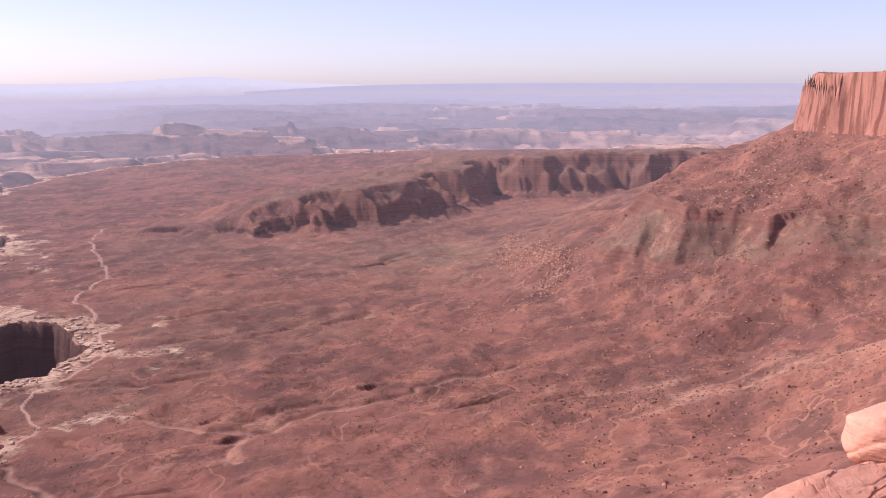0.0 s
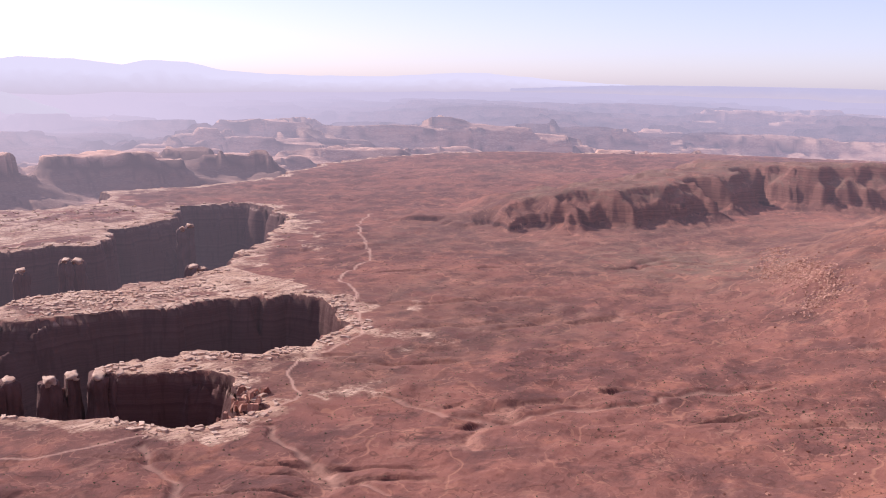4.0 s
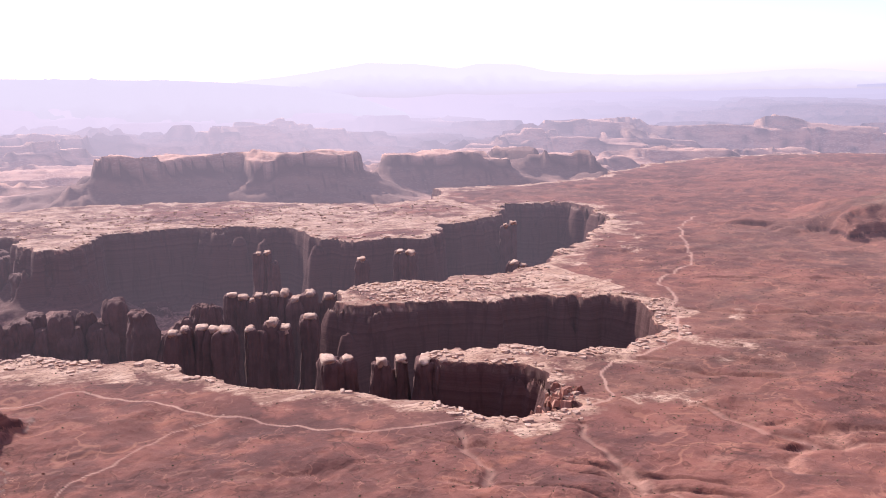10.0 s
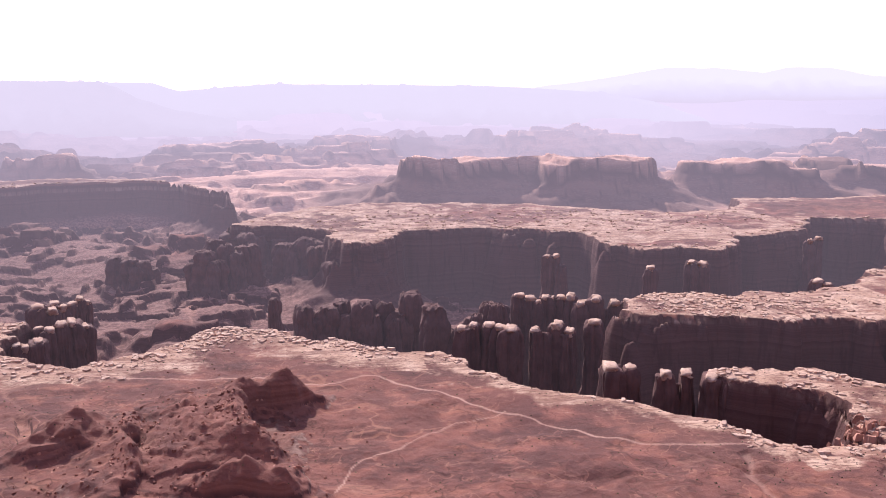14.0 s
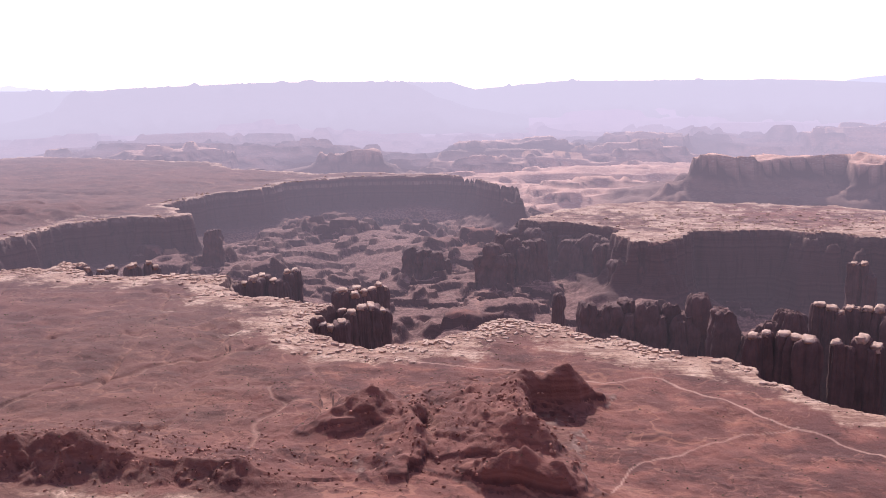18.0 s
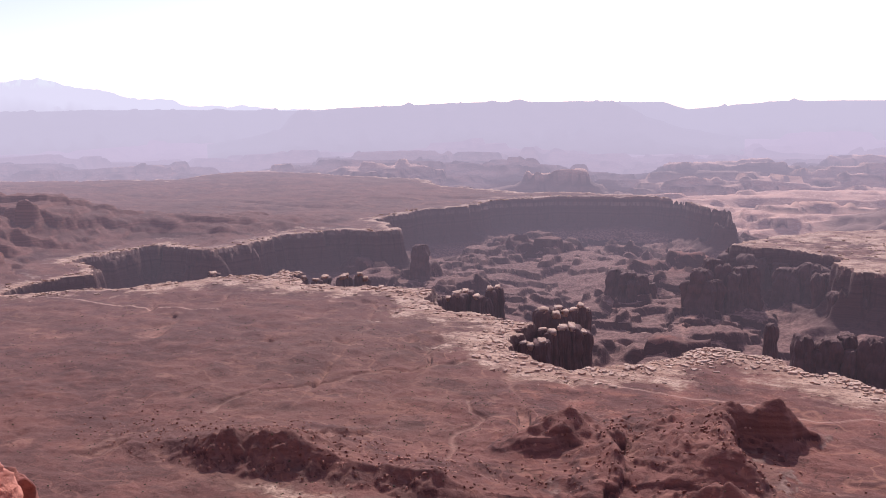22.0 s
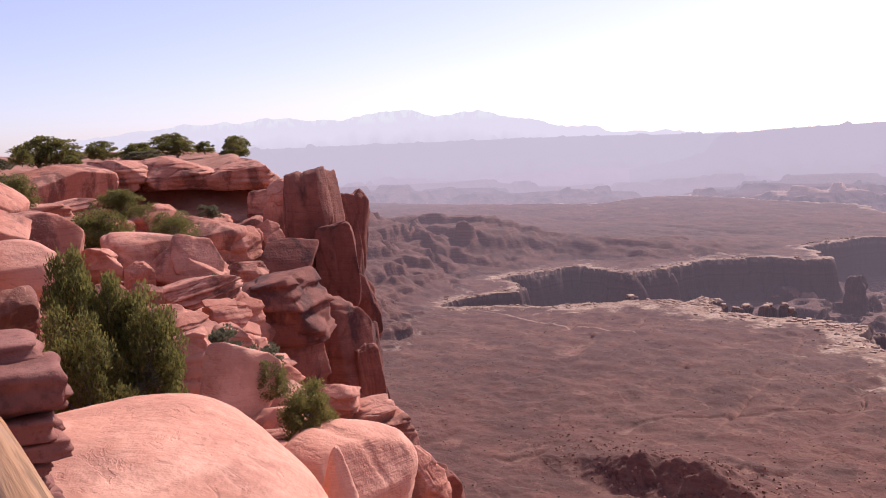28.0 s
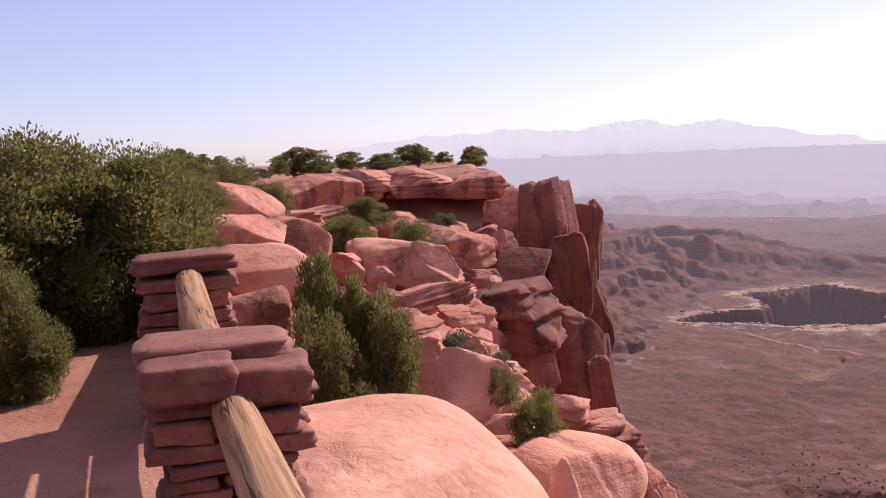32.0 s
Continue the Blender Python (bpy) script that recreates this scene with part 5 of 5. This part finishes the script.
def monument(turn, far, top, wide, seed, capped):
    """A cluster of jointed columns on the basin floor; some carry blocks of the pale rim rock."""
    rnd = random.Random(seed)
    base = tagged(new("rock_tower"), "rock tower, its red darkened for shade, under broken pale caprock" if capped else "ragged rock tower in the basin, its red darkened for shade", "rock tower", group="canyon towers")
    foot = -610.0 if turn > 4 else -525.0
    tall = top - foot
    at = spot(turn, far, 0)
    x, y, _ = drawn_in(np.array([at.x]), np.array([at.y]), np.array([0.0]))
    k = float(np.hypot(x[0], y[0]) / far)
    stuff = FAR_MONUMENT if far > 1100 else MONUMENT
    share = float(haze_share(np.array([at.x]), np.array([at.y]))[0])
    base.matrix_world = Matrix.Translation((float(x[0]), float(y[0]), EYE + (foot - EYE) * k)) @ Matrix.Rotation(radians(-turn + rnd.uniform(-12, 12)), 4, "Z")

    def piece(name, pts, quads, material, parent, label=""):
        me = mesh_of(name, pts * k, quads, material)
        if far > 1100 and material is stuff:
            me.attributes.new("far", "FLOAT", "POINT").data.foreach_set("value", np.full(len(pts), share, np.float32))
        return part(name, me, parent, label)

    count = max(1, min(6, round(wide / 17)))
    tallest = rnd.randrange(count)
    for c in range(count):
        mid = ((c + 0.5) / count - 0.5) * wide + rnd.uniform(-0.12, 0.12) * wide / count
        w = wide / count * (rnd.uniform(1.3, 1.9) if capped else rnd.uniform(1.7, 2.5))
        back = rnd.uniform(-0.3, 0.45) * w
        bare = not capped or (count > 2 and c != tallest and rnd.random() < 0.4)
        less = 0 if c == tallest else rnd.uniform(0, 9) if not bare else rnd.uniform(0.04, 0.24) * min(tall, 150)
        high = tall - less - (0 if bare else 4.0)
        p, quads = block_grid(20)
        q = p / (np.sum(np.abs(p) ** 9, 1) ** (1 / 9))[:, None]
        shift = np.array([seed * 1.3 + c * 5.1, seed * 0.7, c * 2.0])
        v = (q[:, 2] + 1) / 2
        up = v * high
        flute = clot(np.stack([q[:, 0] * 2.0, q[:, 1] * 2.0, v * 2.2], -1) + shift, 1.0, 4, 3)
        ledge = clot(np.stack([q[:, 0] * 0.3, q[:, 1] * 0.3, up / 16], -1) + shift, 1.0, 2, 7)
        ledge = np.sign(ledge) * np.abs(ledge) ** 0.45
        girth = 0.9 + 0.36 * flute + 0.14 * ledge + 0.6 * (1 - smooth(v, 0.0, 0.6)) - (0.03 * smooth(up, high - 16, high - 5) if not bare else 0.12 * smooth(v, 0.85, 1.0))
        top_cut = (0.01 if not bare else 0.06) * high * np.abs(clot(q * 1.8 + shift, 1.0, 3, 9)) * smooth(v, 0.7, 1.0)
        lean = rnd.uniform(-0.06, 0.06)
        deep = rnd.uniform(0.9, 1.5)
        pts = np.stack([mid + q[:, 0] * w / 2 * girth + lean * w * v, back + q[:, 1] * w / 2 * deep * girth, up - top_cut], -1)
        shaft = piece("column", pts, quads, stuff, base)
        if bare:
            continue
        p, quads = block_grid(6)
        q = p / (np.sum(np.abs(p) ** 4.5, 1) ** (1 / 4.5))[:, None]
        q = q * (1 + 0.3 * clot(q * 1.3 + shift, 1.0, 3, 4))[:, None]
        cw = wide / count * rnd.uniform(0.34, 0.5)
        thick = rnd.uniform(3.6, 6.2)
        off = rnd.uniform(-0.08, 0.08) * w
        pts = np.stack([mid + lean * w + off + q[:, 0] * cw, back + q[:, 1] * w * 0.38 * deep, high - 5.0 + thick * (q[:, 2] + 0.75)], -1)
        piece("caprock", pts, quads, CAPROCK, shaft, "pale broken caprock")
    return base


# broken slabs along the rims
rng = np.random.default_rng(5)


def along(line, count, reach):
    """Places scattered to both sides of a line, thickest on it."""
    p = np.array(line, float)
    i = rng.integers(0, len(p) - 1, count)
    u = rng.random(count)[:, None]
    q = p[i] * (1 - u) + p[i + 1] * u
    return q + rng.normal(size=(count, 2)) * reach


spots = np.concatenate([along(RIM_NEAR[3:], 2400, 34), along(RIM_NEAR[:5], 900, 20), along(FINGER_NEAR, 800, 12), along(FINGER_MID, 900, 16), along(FINGER_FAR, 1200, 24), along(FINGER_LEFT, 800, 20),
                        along([(560, 1440), (700, 1425), (880, 1410)], 500, 38), along([(0, 2400), (400, 2450), (800, 2380), (1150, 2350)], 900, 110), along(RIM_LEFT[:8], 350, 30)])
wx = spots[:, 0] + 20 * rough(spots[:, 0], spots[:, 1], 110, 3, 3) + 17 * rough(spots[:, 0], spots[:, 1], 46, 3, 5)
wy = spots[:, 1] + 20 * rough(spots[:, 0], spots[:, 1], 110, 3, 13) + 17 * rough(spots[:, 0], spots[:, 1], 46, 3, 15)
keep = inside(wx, wy, RING) & (to_line(wx, wy, RIM)[0] > 5)
spots = spots[keep]
size = 1.6 + 8.5 * rng.random(len(spots)) ** 2
lumps("caprock_slabs", spots[:, 0], spots[:, 1], size, rng.uniform(0.3, 0.45, len(spots)) * size, CAPROCK, 6, "broken pale caprock slabs strewn along the canyon rims", "rubble")
# boulders on the mesa's slopes and on the bluffs
spots = np.concatenate([rng.normal((1500, 250), (230, 150), (1500, 2)), rng.normal((850, 180), (170, 120), (500, 2)), rng.normal((1830, 330), (140, 120), (700, 2)),
                        rng.normal((-480, 830), (170, 40), (600, 2)), rng.normal((-130, 930), (70, 110), (250, 2)), along([c[:2] for c in CUESTAS[1][0]], 60, 30), along([c[:2] for c in CUESTAS[3][0]], 40, 26)])
lumps("talus_boulders", spots[:, 0], spots[:, 1], rng.uniform(0.8, 4.2, len(spots)), rng.uniform(0.6, 2.6, len(spots)), TALUS, 8, "loose red boulders scattered down the talus slopes", "rubble", 0.25, False)
lumps("crag_rocks", *np.concatenate([along([c[:2] for c in CUESTAS[1][0]], 46, 12), along([c[:2] for c in CUESTAS[3][0]], 30, 10), along([c[:2] for c in BLUFF], 24, 10)]).T, rng.uniform(2, 5, 100), rng.uniform(1.5, 3.5, 100), CRAG, 12, "dark red crags standing out of the low hills", "rock", 0.35, False)
spots = np.concatenate([along([(2055, 910), (1725, 770), (1690, 705), (1530, 573), (1435, 576)], 1300, 15), along([(1725, 770), (1640, 680), (1530, 573)], 700, 24), rng.normal((1780, 260), (110, 60), (500, 2))])
lumps("pale_boulders", spots[:, 0], spots[:, 1], rng.uniform(1.2, 5.0, len(spots)), rng.uniform(0.8, 3.0, len(spots)), PALE_TALUS, 13, "field of pale boulders fallen below the mesa", "rubble", 0.25, False)
spots = rng.normal((572, 878), (16, 13), (130, 2))
lumps("canyon_rubble", spots[:, 0], spots[:, 1], rng.uniform(4, 13, 130), rng.uniform(4, 12, 130), TALUS, 14, "pile of huge broken blocks at the canyon head", "rubble", 0.2, False)
# low brush on the plain
spots = np.concatenate([rng.uniform((-1250, 480), (1500, 1500), (9000, 2)), rng.uniform((600, 20), (1550, 800), (2600, 2)), rng.normal((1010, 330), (70, 150), (1300, 2))])
spots = spots[(np.hypot(spots[:, 0], spots[:, 1]) > 740) & (rough(spots[:, 0], spots[:, 1], 210, 3, 99) > rng.uniform(-0.9, 0.7, len(spots)))]
wx = spots[:, 0] + 20 * rough(spots[:, 0], spots[:, 1], 110, 3, 3) + 17 * rough(spots[:, 0], spots[:, 1], 46, 3, 5)
wy = spots[:, 1] + 20 * rough(spots[:, 0], spots[:, 1], 110, 3, 13) + 17 * rough(spots[:, 0], spots[:, 1], 46, 3, 15)
spots = spots[inside(wx, wy, RING) & (to_line(wx, wy, RIM)[0] > 6)]
lumps("desert_brush", spots[:, 0], spots[:, 1], rng.uniform(0.6, 2.0, len(spots)), rng.uniform(0.4, 1.2, len(spots)), PLAIN_BRUSH, 9, "low dark desert brush dotting the red plain", "bushes", 0.1, False)


# direction, distance, top, width, capped
TOWERS_FINS = [(-2.13, 1750, -408, 11, 0), (0.4, 1700, -409, 62, 0), (2.3, 1700, -408, 72, 0), (4.39, 1690, -404, 72, 0), (6.09, 1690, -392, 41, 0), (7.75, 1600, -387, 25, 0),
               (8.48, 1590, -411, 29, 0), (10.05, 1400, -371, 34, 1), (11.38, 1400, -370, 20, 1), (11.99, 1400, -371, 22, 1), (12.74, 1400, -371, 20, 1), (14.9, 1400, -370, 43, 1),
               (15.97, 1400, -370, 39, 1), (17.93, 1430, -369, 21, 1)]
TOWERS_BACK = [(13.64, 1600, -369, 39, 1), (14.71, 1600, -370, 29, 1), (15.77, 1600, -370, 45, 1), (17.19, 1590, -368, 58, 1), (18.96, 1600, -369, 67, 1), (10.78, 1560, -376, 47, 0),
               (11.67, 1560, -374, 38, 0), (19.22, 1205, -370, 20, 1), (20.25, 1205, -369, 19, 1), (23.12, 1198, -370, 45, 1), (25.89, 1195, -369, 40, 1), (27.09, 1190, -369, 43, 1),
               (21.19, 1905, -372, 21, 1), (24.02, 1985, -370, 39, 1)]
TOWERS_SIDE = [(30.45, 2380, -369, 34, 1), (15.4, 1985, -370, 47, 1), (31.07, 1870, -369, 40, 1), (-23.24, 2530, -385, 22, 0), (-11.33, 2300, -413, 25, 0), (-9.92, 2260, -415, 69, 0),
               (-13.32, 1690, -370, 26, 1), (-14.39, 1670, -371, 50, 1), (-15.46, 1650, -370, 40, 1), (-13.87, 1530, -371, 54, 1), (-15.49, 1520, -370, 62, 1), (-16.4, 1430, -371, 44, 1)]
TOWERS_TIP = [(-3.6, 2480, -392, 150, 0), (-1.9, 2420, -384, 170, 0), (0.3, 2330, -379, 150, 0), (1.6, 2230, -383, 110, 0), (-4.9, 2380, -425, 120, 0), (2.6, 2110, -392, 90, 0)]
TOWERS_LEFT = [(-18.78, 1860, -370, 28, 1), (-20.2, 1830, -371, 76, 1), (-21.96, 1800, -370, 72, 1), (-27.38, 2030, -370, 60, 1), (-28.88, 2020, -371, 58, 1), (-30.21, 2010, -370, 48, 1),
               (-25.56, 1870, -371, 28, 1), (-4.7, 2220, -372, 120, 0), (-6.08, 2150, -385, 75, 0), (-36.03, 2130, -370, 20, 1)]
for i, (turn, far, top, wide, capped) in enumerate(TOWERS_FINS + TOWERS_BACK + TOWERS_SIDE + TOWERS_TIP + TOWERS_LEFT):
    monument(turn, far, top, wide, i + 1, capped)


# ---- far plateaus and mountains, their haze painted in as glow ----
def painted_haze_material(name, rock, glow, share, snow=None):
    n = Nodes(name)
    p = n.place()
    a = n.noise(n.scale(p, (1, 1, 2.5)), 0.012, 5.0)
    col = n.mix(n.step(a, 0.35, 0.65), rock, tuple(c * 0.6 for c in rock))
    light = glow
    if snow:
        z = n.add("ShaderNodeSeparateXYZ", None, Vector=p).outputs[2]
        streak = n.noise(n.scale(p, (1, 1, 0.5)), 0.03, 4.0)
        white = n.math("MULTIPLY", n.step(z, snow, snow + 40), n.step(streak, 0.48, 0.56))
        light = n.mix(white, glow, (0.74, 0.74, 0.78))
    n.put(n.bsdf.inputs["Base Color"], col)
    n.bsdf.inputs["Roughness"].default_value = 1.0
    # emission stands in for haze, from foot tone to crest tone
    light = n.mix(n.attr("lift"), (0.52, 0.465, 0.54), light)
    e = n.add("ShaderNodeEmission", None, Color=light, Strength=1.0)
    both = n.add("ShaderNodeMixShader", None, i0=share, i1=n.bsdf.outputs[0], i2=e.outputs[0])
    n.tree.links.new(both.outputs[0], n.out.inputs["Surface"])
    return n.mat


def skyline(name, label, category, crest, foot, far, rise, material, jag, seed, step=0.12, cliff=False):
    """A range or plateau on the horizon: crest as (direction, degrees above level), its foot, distance and depth."""
    turn = np.arange(crest[0][0], crest[-1][0] + step / 2, step)
    top = np.interp(turn, [c[0] for c in crest], [c[1] for c in crest]) + jag * rough(turn, turn * 0 + seed, 1.6, 5, seed, 0.6)
    low = np.interp(turn, [crest[0][0], crest[0][0] * 0.45 + crest[-1][0] * 0.55, crest[-1][0]], (foot[0], foot[1], foot[1])) + 0.08 * rough(turn, turn * 0 + seed, 3.0, 4, seed + 3)
    rows = 14
    pts = []
    for k in range(rows):
        u = k / (rows - 1)
        v = np.interp(u, [0, 0.55, 0.62, 1], [0, 0.5, 0.95, 1]) if cliff else u
        el = low + (top - low) * (v + (0.1 * rough(turn * 3, turn * 0 + u * 9, 2.0, 3, seed + 5) * math.sin(math.pi * u)))
        d = far + rise * u + 0.3 * rise * rough(turn * 2, turn * 0 + u * 3, 3.0, 3, seed + 7)
        a = np.radians(turn)
        pts.append(np.stack([d * np.sin(a), d * np.cos(a), EYE + d * np.tan(np.radians(el))], -1))
    a = np.radians(turn)
    d = far + rise * 1.6
    pts.append(np.stack([d * np.sin(a), d * np.cos(a), EYE + d * np.tan(np.radians(low * 0.5 + top * 0.5))], -1))
    cols = len(turn)
    j = np.arange(cols - 1)
    i = np.arange(rows)[:, None] * cols
    quads = np.stack([i + j, i + j + 1, i + cols + j + 1, i + cols + j], -1).reshape(-1, 4)
    me = mesh_of(name, np.concatenate(pts), quads[:, ::-1], material)
    me.attributes.new("lift", "FLOAT", "POINT").data.foreach_set("value", np.repeat([min(1.0, k / 9) for k in range(rows + 1)], cols).astype(np.float32))
    return tagged(new(name, me), label, category, kind="structure")


NEAR_HAZE = painted_haze_material("haze_glow_plateau", (0.3, 0.2, 0.2), (0.56, 0.51, 0.59), 0.9)
FAR_HAZE = painted_haze_material("faint_plateau", (0.3, 0.22, 0.22), (0.565, 0.52, 0.6), 0.94)
PEAKS = painted_haze_material("faint_snowy_peaks", (0.3, 0.25, 0.28), (0.71, 0.68, 0.76), 0.96, 84.0)
RANGE = painted_haze_material("faint_blue_range", (0.3, 0.25, 0.28), (0.62, 0.59, 0.7), 0.95)
skyline("backdrop_plateau", "long flat-topped plateau with sheer cliffs, violet haze painted in as glow", "plateau",
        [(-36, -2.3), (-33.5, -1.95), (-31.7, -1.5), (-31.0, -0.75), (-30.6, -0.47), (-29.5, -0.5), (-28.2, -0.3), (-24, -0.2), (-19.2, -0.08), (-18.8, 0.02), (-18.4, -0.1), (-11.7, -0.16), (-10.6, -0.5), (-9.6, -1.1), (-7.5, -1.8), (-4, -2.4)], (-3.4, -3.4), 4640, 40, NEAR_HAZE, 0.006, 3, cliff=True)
skyline("backdrop_plateau_far", "distant plateau rim, bright haze painted in as glow", "plateau", [(-66, -0.1), (-48, -0.17), (-38.9, -0.2), (-31, -0.4), (-12, -0.2), (-8.6, -0.25), (-7.9, -0.5), (-7.2, -0.7), (-2, -0.3), (11, -0.41), (14, -0.55), (18, -0.8), (21, -1.3), (24, -2.3), (25, -3.1)], (-3.2, -3.2), 4725, 40, FAR_HAZE, 0.012, 5, cliff=True)
skyline("backdrop_snowy_mountains", "snow-streaked mountain range on the horizon, made faint by painted haze glow", "mountains",
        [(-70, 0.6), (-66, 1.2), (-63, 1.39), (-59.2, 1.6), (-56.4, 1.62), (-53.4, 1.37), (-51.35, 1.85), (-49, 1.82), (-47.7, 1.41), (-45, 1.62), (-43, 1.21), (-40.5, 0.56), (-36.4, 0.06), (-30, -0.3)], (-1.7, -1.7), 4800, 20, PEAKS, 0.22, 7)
EAST_HAZE = painted_haze_material("hazy_east_country", (0.3, 0.22, 0.22), (0.47, 0.445, 0.57), 0.9)
skyline("backdrop_plateau_east", "level tableland along the horizon, painted with violet haze glow", "plateau", [(50, -0.5), (56, -0.16), (62, -0.04), (70, -0.02), (80, -0.08), (92, -0.1)], (-0.7, -0.7), 4780, 20, EAST_HAZE, 0.02, 15)
skyline("backdrop_mountains", "mountain range on the horizon, made faint blue by painted haze glow", "mountains",
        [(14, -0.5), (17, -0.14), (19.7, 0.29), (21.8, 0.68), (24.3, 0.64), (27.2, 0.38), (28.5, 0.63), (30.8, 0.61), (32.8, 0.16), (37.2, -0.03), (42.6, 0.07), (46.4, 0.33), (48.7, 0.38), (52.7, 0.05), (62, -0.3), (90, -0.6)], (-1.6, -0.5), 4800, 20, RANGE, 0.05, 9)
